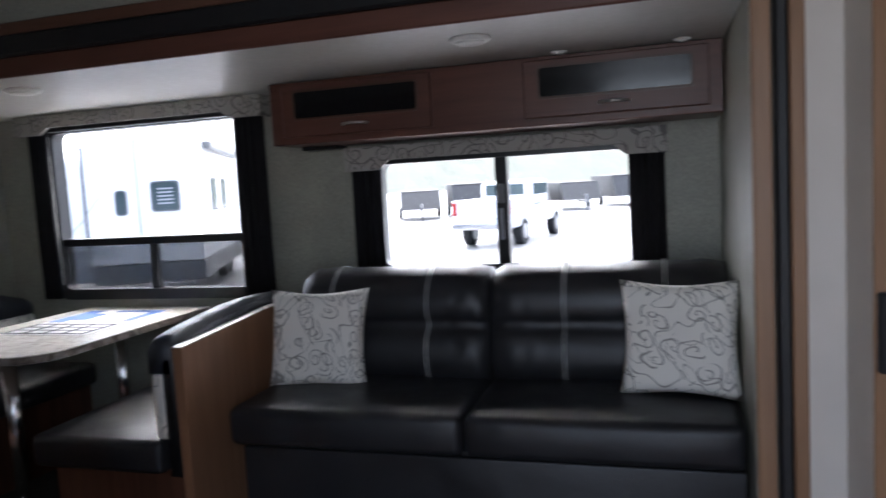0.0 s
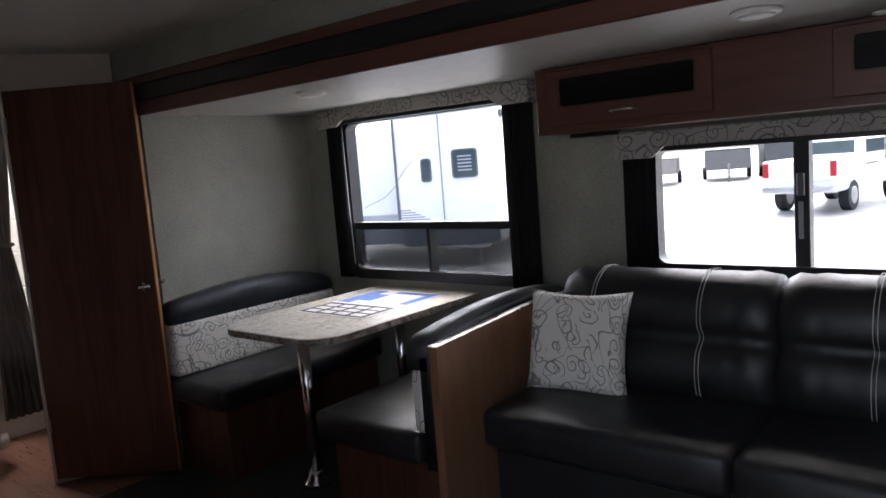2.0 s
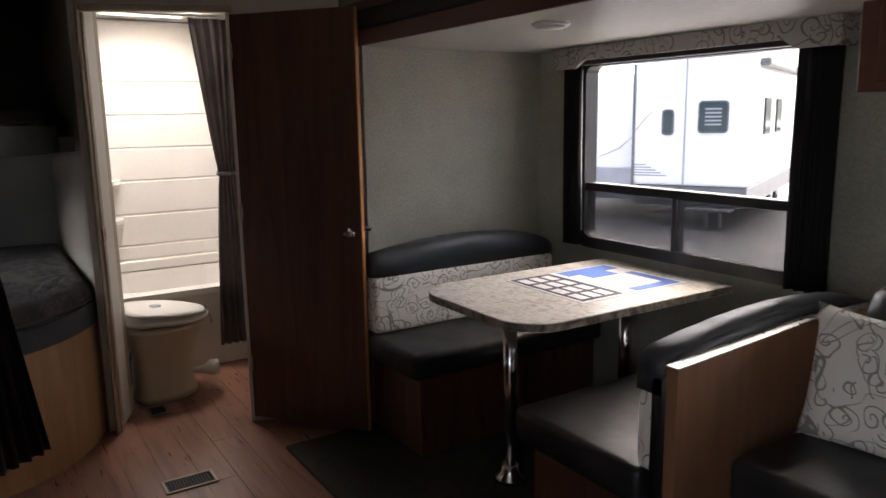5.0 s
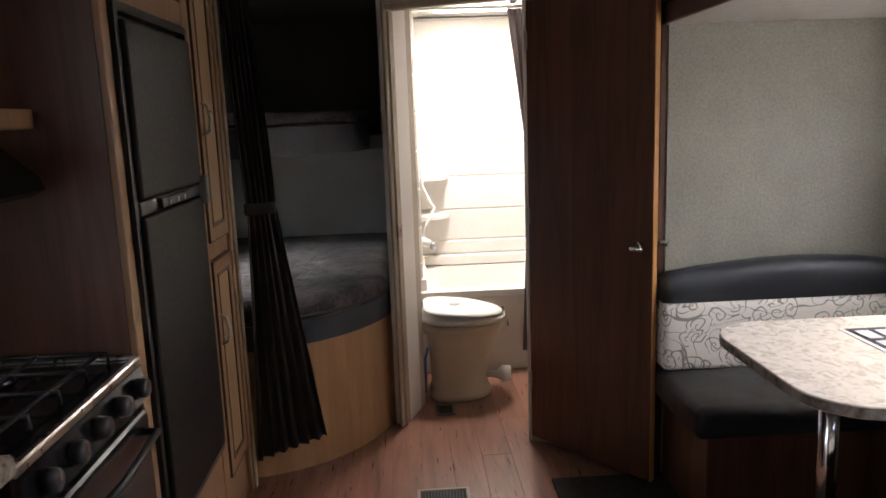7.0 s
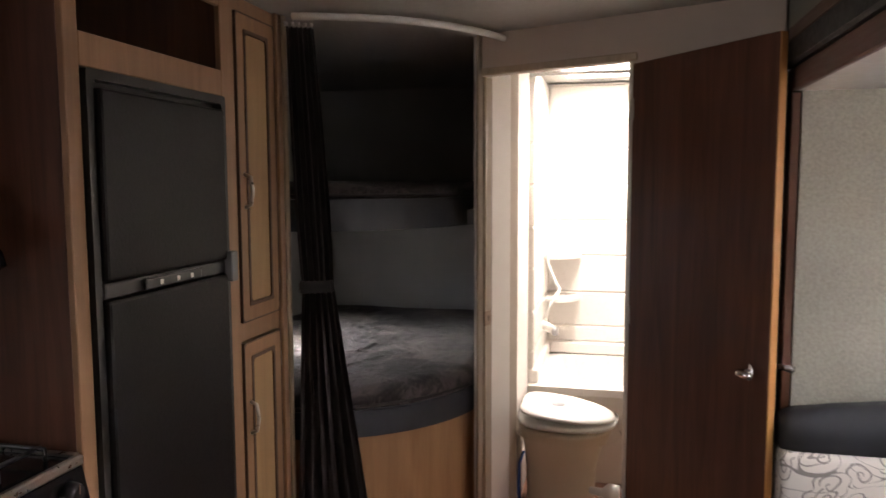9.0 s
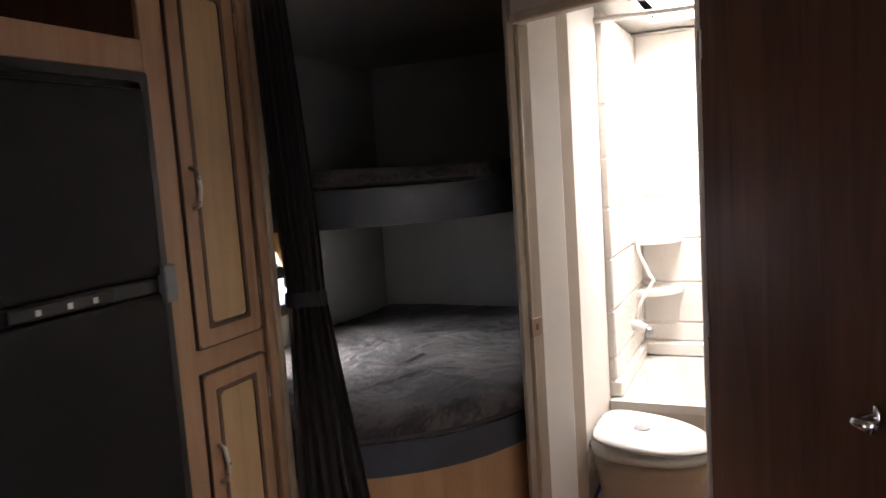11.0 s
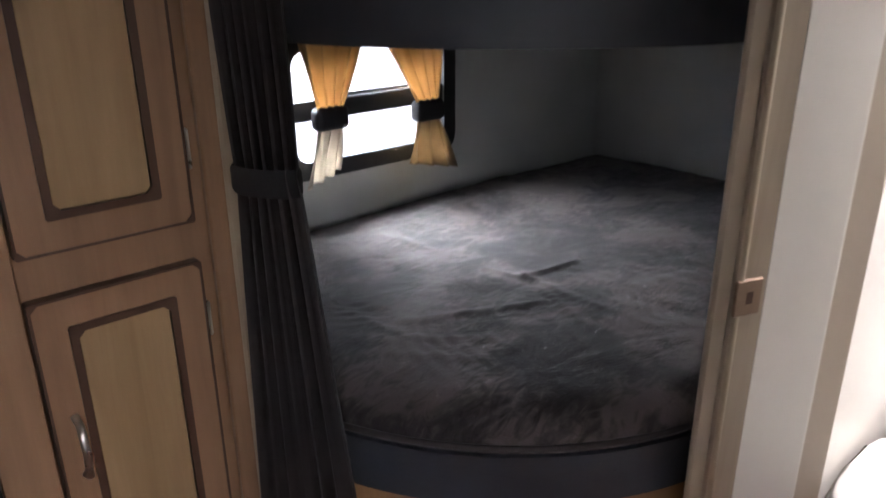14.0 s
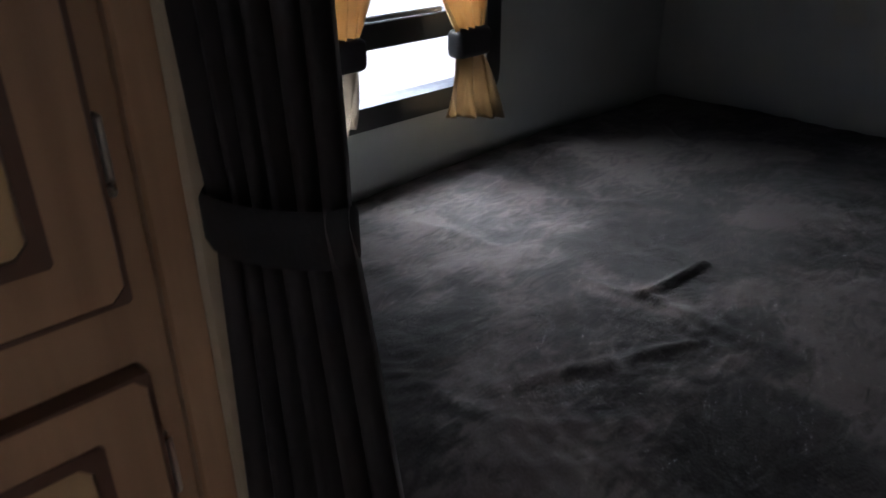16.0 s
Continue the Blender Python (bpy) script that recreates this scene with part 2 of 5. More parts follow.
fw = math_node(fnt, "ADD", math_node(fnt, "MULTIPLY", noise_tex(fnt, coords(fnt, (1, 1.5, 1)), 5.0, 5.0, 1.2), 5.0), math_node(fnt, "MULTIPLY", noise_tex(fnt, fv, 220.0, 2.0), 0.5))
bump(fnt, fbs, fw, 0.6, 0.005)
CARPET = cloth("dark_carpet", (0.035, 0.032, 0.028), 1.0, 0.0, 0.3, 40.0, 1.0)
LAMINATE = speckle("table_laminate", (0.55, 0.52, 0.46), (0.73, 0.70, 0.635), (0.81, 0.785, 0.725), 0.17)
COUNTER = speckle("counter_laminate", (0.10, 0.075, 0.06), (0.22, 0.18, 0.15), (0.36, 0.32, 0.28), 0.28, 18)
PAPER = plain("white_paper", (0.75, 0.75, 0.76), 0.3, var=0.02, relief=0.02)
BLUE = plain("blue_print", (0.06, 0.16, 0.52), 0.42, var=0.05, relief=0.02)
NAVY = plain("navy_print", (0.012, 0.016, 0.04), 0.5, var=0.05, relief=0.02)
PANE = glass("window_glass")
SCREEN = plain("insect_screen", (0.03, 0.03, 0.032), 0.7, var=0.05, relief=0.0)
SCREEN.node_tree.nodes["Principled BSDF"].inputs["Alpha"].default_value = 0.62
CLEAR = glass("clear_wrap", (0.96, 0.96, 0.95), 0.12)
ASPHALT = plain("wet_asphalt", (0.20, 0.20, 0.205), 0.42, var=0.3, grain=8, relief=0.4)
SIDING = plain("white_siding", (0.84, 0.84, 0.83), 0.4, var=0.03, relief=0.05)
GREY_PAINT = plain("grey_paint", (0.12, 0.125, 0.13), 0.4)
SILVER = plain("silver_stripe", (0.35, 0.36, 0.38), 0.35)
DARK_GLASS = plain("dark_glass", (0.05, 0.075, 0.08), 0.08, relief=0.01)
WHITE_PAINT = plain("white_car_paint", (0.75, 0.75, 0.75), 0.2, var=0.02, relief=0.01)
TARP = plain("dark_tarp", (0.025, 0.027, 0.03), 0.6)
RED = plain("red_lens", (0.4, 0.02, 0.02), 0.2)
TYRE = plain("tyre_rubber", (0.02, 0.02, 0.02), 0.8)
STEEL = plain("dull_steel", (0.3, 0.3, 0.3), 0.4, 0.8)
FOLIAGE = plain("far_foliage", (0.055, 0.065, 0.05), 0.9, var=0.4, grain=5, relief=1.0)


# ---- builders ----
ORIGIN = {}


def thing(name, label, category, at=(0, 0, 0), group="", kind=""):
    ob = new(name)
    ob.empty_display_size = 0.1
    ob.location = at
    ORIGIN[ob] = Vector(at)
    return tagged(ob, label, category, group, kind)


def part(name, bm, material, parent=None, label="", smooth=False):
    """One bmesh in world places becomes one mesh object under a thing or a part."""
    me = bpy.data.meshes.new(name)
    o = ORIGIN.get(parent, Vector())
    if o.length:
        bmesh.ops.translate(bm, verts=bm.verts, vec=-o)
    bmesh.ops.recalc_face_normals(bm, faces=bm.faces)
    bm.to_mesh(me)
    bm.free()
    me.materials.append(material)
    if smooth:
        for p in me.polygons:
            p.use_smooth = True
    ob = new(name, me)
    if parent:
        ob.parent = parent
        ORIGIN[ob] = o
    if label:
        ob["label"] = label
    return ob


def cuboid(bm, lo, hi, m=None):
    mat = Matrix.Translation([(a + b) / 2 for a, b in zip(lo, hi)]) @ Matrix.Diagonal([abs(b - a) for a, b in zip(lo, hi)] + [1])
    return bmesh.ops.create_cube(bm, size=1, matrix=(m @ mat) if m else mat)["verts"]


def soft_box(lo, hi, bevel=0.004, seg=1, m=None):
    bm = bmesh.new()
    cuboid(bm, lo, hi, m)
    if bevel:
        bmesh.ops.bevel(bm, geom=bm.edges[:], offset=bevel, segments=seg, profile=0.5, affect="EDGES")
    return bm


def box(name, lo, hi, material, parent=None, bevel=0.004, label="", seg=1, m=None):
    return part(name, soft_box(lo, hi, bevel, seg, m), material, parent, label, smooth=seg > 2)


def tube(name, pts, r, material, parent=None, label="", sides=12, closed_ends=True):
    """A round bar along a line of points."""
    bm = bmesh.new()
    pts = [Vector(p) for p in pts]
    rings = []
    for i, p in enumerate(pts):
        d = (pts[min(i + 1, len(pts) - 1)] - pts[max(i - 1, 0)]).normalized()
        a = d.orthogonal().normalized() if not rings else (last - d * last.dot(d)).normalized()
        last = a
        b = d.cross(a)
        rad = r[i] if isinstance(r, (list, tuple)) else r
        rings.append([bm.verts.new(p + rad * (math.cos(t) * a + math.sin(t) * b)) for t in [2 * math.pi * k / sides for k in range(sides)]])
    for r0, r1 in zip(rings, rings[1:]):
        for k in range(sides):
            bm.faces.new((r0[k], r0[(k + 1) % sides], r1[(k + 1) % sides], r1[k]))
    if closed_ends:
        bm.faces.new(rings[0])
        bm.faces.new(rings[-1])
    return part(name, bm, material, parent, label, smooth=True)


def lathe(name, centre, profile, material, parent=None, label="", sides=24, axis="z", squash=1.0):
    """A turned shape: profile of (radius, height)."""
    bm = bmesh.new()
    rings = []
    for rad, h in profile:
        ring = []
        for k in range(sides):
            t = 2 * math.pi * k / sides
            v = Vector((rad * math.cos(t) * squash, rad * math.sin(t), h))
            if axis == "y":
                v = Vector((v.x, v.z, v.y))
            if axis == "x":
                v = Vector((v.z, v.y, v.x))
            ring.append(bm.verts.new(v + Vector(centre)))
        rings.append(ring)
    for r0, r1 in zip(rings, rings[1:]):
        for k in range(sides):
            bm.faces.new((r0[k], r0[(k + 1) % sides], r1[(k + 1) % sides], r1[k]))
    bm.faces.new(rings[0])
    bm.faces.new(rings[-1])
    return part(name, bm, material, parent, label, smooth=True)


def prism(outline, z0, z1, bevel=0.0, seg=2):
    """A flat outline of (x, y) raised from z0 to z1."""
    bm = bmesh.new()
    low = [bm.verts.new((x, y, z0)) for x, y in outline]
    high = [bm.verts.new((x, y, z1)) for x, y in outline]
    n = len(outline)
    bm.faces.new(low)
    top = bm.faces.new(high)
    for i in range(n):
        bm.faces.new((low[i], low[(i + 1) % n], high[(i + 1) % n], high[i]))
    if bevel:
        bmesh.ops.bevel(bm, geom=list(top.edges), offset=bevel, segments=seg, profile=0.5, affect="EDGES")
    return bm


def profile_y(outline, y0, y1):
    """An outline of (x, z) drawn out along y."""
    bm = prism([(x, z) for x, z in outline], y0, y1)
    for v in bm.verts:
        v.co = Vector((v.co.x, v.co.z, v.co.y))
    return bm


def profile_x(outline, x0, x1):
    """An outline of (y, z) drawn out along x."""
    bm = prism([(y, z) for y, z in outline], x0, x1)
    for v in bm.verts:
        v.co = Vector((v.co.z, v.co.x, v.co.y))
    return bm


def round_rect(x0, y0, x1, y1, r, n=5, corners="1111"):
    out = []
    for k, (cx, cy, a) in enumerate(((x1 - r, y1 - r, 0), (x0 + r, y1 - r, 90), (x0 + r, y0 + r, 180), (x1 - r, y0 + r, 270))):
        if corners[k] == "1":
            out += [(cx + r * math.cos(radians(a + 90 * i / n)), cy + r * math.sin(radians(a + 90 * i / n))) for i in range(n + 1)]
        else:
            out.append((cx + r * (1 if a in (0, 270) else -1), cy + r * (1 if a in (0, 90) else -1)))
    return out


def frame_ring(x0, z0, x1, z1, width, r, y0, y1, n=5):
    """A rounded frame standing in the x-z plane."""
    bm = bmesh.new()
    outer, inner = round_rect(x0, z0, x1, z1, r, n), round_rect(x0 + width, z0 + width, x1 - width, z1 - width, max(r - width * 0.4, 0.01), n)
    vs = [[bm.verts.new((x, y, z)) for x, z in ring] for ring in (outer, inner) for y in (y0, y1)]
    k = len(outer)
    for i in range(k):
        j = (i + 1) % k
        for a, b in ((0, 1), (1, 3), (3, 2), (2, 0)):
            bm.faces.new((vs[a][i], vs[a][j], vs[b][j], vs[b][i]))
    return bm


def wall_along(name, axis, at, thick, a0, a1, z0, z1, holes, material):
    """A wall along x or y with rectangular openings (a0, a1, z0, z1) through it."""
    bm = bmesh.new()
    cuts = sorted({a0, a1, *[h[0] for h in holes], *[h[1] for h in holes]})
    for c0, c1 in zip(cuts, cuts[1:]):
        mid, spans, low = (c0 + c1) / 2, [], z0
        for h in sorted((h for h in holes if h[0] < mid < h[1]), key=lambda h: h[2]):
            if h[2] > low:
                spans.append((low, h[2]))
            low = h[3]
        if low < z1:
            spans.append((low, z1))
        for s0, s1 in spans:
            if axis == "x":
                cuboid(bm, (c0, at, s0), (c1, at + thick, s1))
            else:
                cuboid(bm, (at, c0, s0), (at + thick, c1, s1))
    bmesh.ops.remove_doubles(bm, verts=bm.verts, dist=1e-5)
    return tagged(part(name, bm, material), name.replace("_", " "), "wall", kind="structure")


def setting(ob, label, category):
    return tagged(ob, label, category, kind="structure")


def drape(name, top, low, material, parent=None, folds=9, depth=0.025, tie=None, n=24, label="", flare=1.0):
    """A hanging cloth: top and low are ((x, y, z), (x, y, z)) edges; tie: (height share, width share)."""
    bm = bmesh.new()
    (a, b), (c, d) = [tuple(map(Vector, e)) for e in (top, low)]
    cols, grid = folds * 8, []
    side = (b - a).normalized().cross(Vector((0, 0, 1))).normalized()
    for i in range(n + 1):
        v, row = i / n, []
        left, right = a.lerp(c, v), b.lerp(d, v)
        k = 1.0
        if tie:
            k = tie[1] + (1 - tie[1]) * min(1, abs(v - tie[0]) / (tie[0] if v < tie[0] else (1 - tie[0]) * flare)) ** 0.8
        mid = (left + right) / 2
        for j in range(cols + 1):
            u = j / cols
            p = left.lerp(right, u)
            p = mid + (p - mid) * k
            ph = 2 * math.pi * folds * u
            p = p + side * depth * (0.55 + 0.45 * k) * (math.sin(ph + 0.5 * math.sin(3 * v)) + 0.35 * math.sin(2.3 * ph + 2 * v))
            row.append(bm.verts.new(p))
        grid.append(row)
    for r0, r1 in zip(grid, grid[1:]):
        for j in range(cols):
            bm.faces.new((r0[j], r0[j + 1], r1[j + 1], r1[j]))
    bmesh.ops.solidify(bm, geom=bm.faces[:], thickness=0.002)
    return part(name, bm, material, parent, label, smooth=True)


def cushion(lo, hi, puff=0.02, bevel=0.03, cuts=6):
    """A padded block with swelling faces."""
    bm = bmesh.new()
    cuboid(bm, lo, hi)
    bmesh.ops.bevel(bm, geom=bm.edges[:], offset=bevel, segments=3, profile=0.5, affect="EDGES")
    bmesh.ops.subdivide_edges(bm, edges=[e for e in bm.edges if e.calc_length() > 0.12], cuts=cuts, use_grid_fill=True)
    c, s = (Vector(lo) + Vector(hi)) / 2, (Vector(hi) - Vector(lo)) / 2
    for v in bm.verts:
        q = Vector([(v.co[i] - c[i]) / s[i] for i in range(3)])
        for i in range(3):
            j, k = (i + 1) % 3, (i + 2) % 3
            if abs(q[i]) > 0.9:
                v.co[i] += math.copysign(puff, q[i]) * (1 - q[j] ** 2) * (1 - q[k] ** 2)
    return bm


# ---- structure ----
ZC = 2.0
floor = setting(box("floor", (-5.29, -0.34, -0.06), (1.64, 2.0, -0.004), GLAZE, bevel=0), "wood-look plank floor in reddish brown", "floor")
setting(box("slide_floor", (-3.25, 2.0, -0.06), (0.30, 3.02, 0.0), CARPET, bevel=0), "floor of the slide-out under dark carpet", "floor")
setting(box("carpet", (-3.21, 1.57, -0.003), (0.21, 2.968, 0.012), CARPET, bevel=0.004), "dark grey-brown carpet before the dinette", "carpet")
W1, W2, W3 = (-2.90, -1.785, 0.795, 1.64), (-1.185, -0.06, 0.875, 1.385), (-4.44, -3.815, 0.84, 1.215)
wall_along("wall_slide_back", "x", 2.97, 0.05, -3.25, 0.30, 0.0, 1.75, [W1, W2], WALLPAPER)
wall_along("wall_slide_west", "y", -3.25, 0.04, 2.0, 2.97, 0.0, 1.75, [], WALLPAPER)
wall_along("wall_slide_east", "y", 0.22, 0.079, 2.0, 2.97, 0.0, 1.75, [], WALLPAPER)
setting(box("ceiling_slide", (-3.21, 1.99, 1.69), (0.22, 2.97, 1.74), CEILING, bevel=0), "smooth pale slide-out ceiling", "ceiling")
wall_along("wall_side_north", "x", 2.0, 0.04, -5.29, 1.64, 0.0, ZC, [(-3.25, 0.30, -0.1, 1.80)], WALLPAPER)
wall_along("wall_side_south", "x", -0.34, 0.04, -5.29, 1.64, 0.0, ZC, [W3, (-0.36, 0.32, 0.02, 1.85)], BED_WALL)
wall_along("wall_rear", "y", -5.29, 0.04, -0.30, 2.0, 0.0, ZC, [], BED_WALL)
# added closing wall, out of view; dark wood so it bounces less light
wall_along("wall_front", "y", 1.60, 0.04, -0.30, 2.0, 0.0, ZC, [], DARK_WOOD)
bm = bmesh.new()
SK = (-4.98, -4.46, 1.26, 1.70)
for lo, hi in (((-5.29, -0.34), (SK[0], 2.04)), ((SK[1], -0.34), (1.64, 2.04)), ((SK[0], -0.34), (SK[1], SK[2])), ((SK[0], SK[3]), (SK[1], 2.04))):
    cuboid(bm, (*lo, ZC), (*hi, ZC + 0.05))
setting(part("ceiling", bm, CEILING), "pale ceiling panel", "ceiling")
sl = thing("skylight", "white skylight shaft over the tub", "skylight", (-4.72, 1.48, ZC), kind="structure")
for lo, hi in (((SK[0] - 0.02, SK[2] - 0.02), (SK[0], SK[3] + 0.02)), ((SK[1], SK[2] - 0.02), (SK[1] + 0.02, SK[3] + 0.02)), ((SK[0], SK[2] - 0.02), (SK[1], SK[2])), ((SK[0], SK[3]), (SK[1], SK[3] + 0.02))):
    box("shaft_side", (*lo, ZC - 0.012), (*hi, ZC + 0.2), WHITE, sl, bevel=0.002)

# slide-out fascia, seal and trim
fa = thing("slide_fascia", "dark wood fascia and black seal around the slide-out", "trim", (-1.5, 2.0, 1.7), kind="structure")
box("fascia_board", (-3.25, 1.972, 1.688), (0.27, 1.99, 1.752), DARK_WOOD_X, fa)
box("seal", (-3.25, 1.955, 1.752), (0.31, 1.985, 1.822), RUBBER, fa, 0.008)
box("trim_board", (-3.28, 1.962, 1.822), (0.34, 1.999, 1.862), TRIM_WOOD, fa)
box("side_board", (0.222, 1.972, 0.0), (0.268, 1.999, 1.688), FRAME_WOOD, fa)
box("side_seal", (0.272, 1.955, 0.0), (0.305, 1.998, 1.752), RUBBER, fa, 0.008)
box("side_trim", (0.307, 1.962, 0.0), (0.342, 1.999, 1.822), FRAME_WOOD, fa)
box("side_board", (-3.256, 1.972, 0.0), (-3.212, 1.999, 1.688), DARK_WOOD, fa)
box("side_seal", (-3.285, 1.955, 0.0), (-3.258, 1.999, 1.752), RUBBER, fa, 0.008)
box("side_trim", (-3.36, 1.965, 0.0), (-3.287, 1.999, 1.822), DARK_WOOD, fa)

setting(box("entry_panel", (0.343, 1.986, 0.0), (0.431, 1.9985, 1.995), BEIGE, bevel=0.001), "narrow beige wall panel beside the slide-out", "wall panel")
# entry: partition and wardrobe by the slide-out
wall_along("wall_entry", "y", 0.432, 0.04, 1.75, 2.0, 0.0, ZC, [], BEIGE)
wd = thing("wardrobe", "tall wood wardrobe with a black control panel", "wardrobe", (0.8, 1.8, 0))
box("body", (0.474, 1.752, 0.0), (1.1, 1.998, 1.998), FRAME_WOOD, wd)
box("side_stile", (0.430, 1.738, 0.0), (0.50, 1.749, 1.99), FRAME_WOOD, wd, 0.002)
box("door", (0.52, 1.730, 0.1), (1.05, 1.750, 0.75), PANEL_WOOD, wd)
cp = thing("control_panel", "small black control panel on the wood", "control panel", (0.48, 1.73, 0.88))
box("body", (0.433, 1.715, 0.80), (0.56, 1.738, 0.975), BLACK, cp, 0.006)
box("button", (0.455, 1.709, 0.86), (0.475, 1.716, 0.89), GREY_PAINT, cp, 0.002)
box("button", (0.49, 1.709, 0.86), (0.51, 1.716, 0.89), GREY_PAINT, cp, 0.002)

# angled bathroom wall: u runs along it, v is its depth towards the bathroom
JA = Vector((-3.772, 1.05, 0))
ANG = math.degrees(math.atan2(0.505, 0.20))
AW = Matrix.Translation(JA) @ Matrix.Rotation(radians(ANG), 4, "Z")
bm = bmesh.new()
cuboid(bm, (-0.05, 0, 1.845), (0.545, 0.035, ZC), AW)
cuboid(bm, (0.545, 0, 0), (1.01, 0.035, ZC), AW)
setting(part("wall_bath", bm, BATH_WALL), "angled beige bathroom wall with a door opening", "wall")
jb = thing("door_frame", "beige wood casing of the bathroom doorway", "door frame", JA, kind="structure")
box("casing", (-0.064, -0.022, 0), (-0.051, 0.012, ZC - 0.002), CASING_EDGE, jb, m=AW)
box("jamb", (-0.064, 0.0125, 0), (-0.05, 0.078, 1.845), CASING_EDGE, jb, 0.003, m=AW)
tube("bead", [AW @ Vector((-0.05, 0.022, 0.0)), AW @ Vector((-0.05, 0.022, 1.845))], 0.007, CASING, jb, sides=8)
box("jamb", (0.53, -0.004, 0), (0.545, 0.05, 1.845), BEIGE, jb, m=AW)
box("head_casing", (-0.05, -0.012, 1.845), (0.56, 0, 1.872), CASING, jb, m=AW)
sp = box("strike_plate", (-0.0502, 0.012, 0.88), (-0.0425, 0.062, 0.94), BRONZE, jb, 0.002, m=AW)
box("latch_slot", (-0.0424, 0.032, 0.900), (-0.042, 0.044, 0.920), GLAZE, sp, 0, m=AW)
bm = prism([(-3.862, 1.0315), (-3.995, 1.083), (-4.06, 1.10), (-4.517, 1.10), (-4.517, 1.0055), (-3.85, 1.0055)], 0.0, ZC - 0.001)
setting(part("wall_bath_side", bm, BATH_PALE), "pale panelled wall between the doorway and the tub", "wall")
bm = prism([(-3.988, 1.0795), (-4.058, 1.1075), (-4.062, 1.098), (-3.992, 1.071)], 0.0, ZC - 0.003)
setting(part("trim_bath", bm, BATH_WALL), "tan trim strip on the bathroom side wall", "trim")
wall_along("wall_bunk", "x", 0.965, 0.04, -5.25, -3.83, 0.0, ZC, [], BEIGE)

# bathroom door, standing open
HD = Vector((-3.570, 1.556, 0))
DD = math.degrees(math.atan2(0.364, 0.46))
DM = Matrix.Translation(HD) @ Matrix.Rotation(radians(DD), 4, "Z")
dr = thing("door_1", "open dark wood bathroom door with chrome lever", "door", HD, kind="structure")
box("door_leaf", (0, -0.001, 0.025), (0.585, 0.026, 1.835), DARK_WOOD, dr, 0.002, m=DM)
box("edge_strip", (0.585, 0.0, 0.025), (0.589, 0.026, 1.835), EDGE_WOOD, dr, 0.001, m=DM)
for s, yy in ((-1, 0.0), (1, 0.026)):
    h = lathe("rosette", DM @ Vector((0.53, yy + s * 0.006, 0.915)), [(0.004, -0.006), (0.022, -0.006), (0.024, 0), (0.02, 0.006), (0.004, 0.006)], CHROME, dr, sides=16, axis="y")
    tube("lever", [DM @ Vector(p) for p in ((0.53, yy + s * 0.008, 0.915), (0.53, yy + s * 0.055, 0.917), (0.545, yy + s * 0.068, 0.92), (0.585, yy + s * 0.070, 0.92))], [0.009, 0.009, 0.010, 0.011], CHROME, dr)
for z in (0.25, 0.95, 1.65):
    box("hinge", (-0.006, -0.006, z), (0.008, 0.004, z + 0.07), NICKEL, dr, 0.002, m=DM)


# ---- windows ----
def trailer_window(name, label, x0, x1, z0, z1, y0, y1, bars, face):
    w = thing(name, label, "window", ((x0 + x1) / 2, y0, z0), kind="structure")
    part("window_frame", frame_ring(x0 - 0.015, z0 - 0.015, x1 + 0.015, z1 + 0.015, 0.05, 0.06, y0, y1), BLACK, w)
    for bx0, bz0, bx1, bz1 in bars:
        box("glazing_bar", (bx0, y0 + 0.008, bz0), (bx1, y1 - 0.008, bz1), BLACK, w, 0.003)
    pane = box("pane", (x0 + 0.03, (y0 + y1) / 2 - 0.002, z0 + 0.03), (x1 - 0.03, (y0 + y1) / 2 + 0.002, z1 - 0.03), PANE, w, 0)
    pane.visible_shadow = False
    return w


trailer_window("window_1", "large black-framed window with a hopper section below", *W1, 2.955, 3.03, [(-2.87, 1.045, -1.815, 1.082), (-2.36, 0.82, -2.34, 1.05)], 1)
trailer_window("window_2", "black-framed sliding window behind the sofa", *W2, 2.955, 3.03, [(-0.65, 0.90, -0.60, 1.36)], 1)
w3 = trailer_window("window_3", "small black-framed window over the lower bunk", *W3, -0.35, -0.285, [(-4.41, 0.990, -3.845, 1.046)], -1)
box("pull_bar", (-4.25, -0.296, 1.050), (-4.0, -0.276, 1.062), GREY_PAINT, w3, 0.003)
box("insect_screen", (-2.865, 2.9765, 0.83), (-1.82, 2.9775, 1.046), SCREEN, bpy.data.objects["window_1"], 0, "dark insect screen over the hopper section")
box("lock", (-0.637, 2.944, 1.16), (-0.612, 2.956, 1.24), GREY_PAINT, bpy.data.objects["window_2"], 0.003)
box("warning_label", (-0.634, 2.9525, 1.01), (-0.618, 2.9545, 1.14), SILVER, bpy.data.objects["window_2"], 0)
tube("crank", [(-2.885, 2.945, 1.27), (-2.885, 2.935, 1.24), (-2.885, 2.935, 1.19)], 0.006, BLACK, bpy.data.objects["window_1"])


# thin white tube paints the light reflected along the left of the frame
tube("blind_cord", [(-2.872, 2.938, 1.59), (-2.868, 2.936, 1.2), (-2.862, 2.938, 0.86)], 0.0022, WHITE, bpy.data.objects["window_1"], "white line for the reflection along the window frame", sides=6)


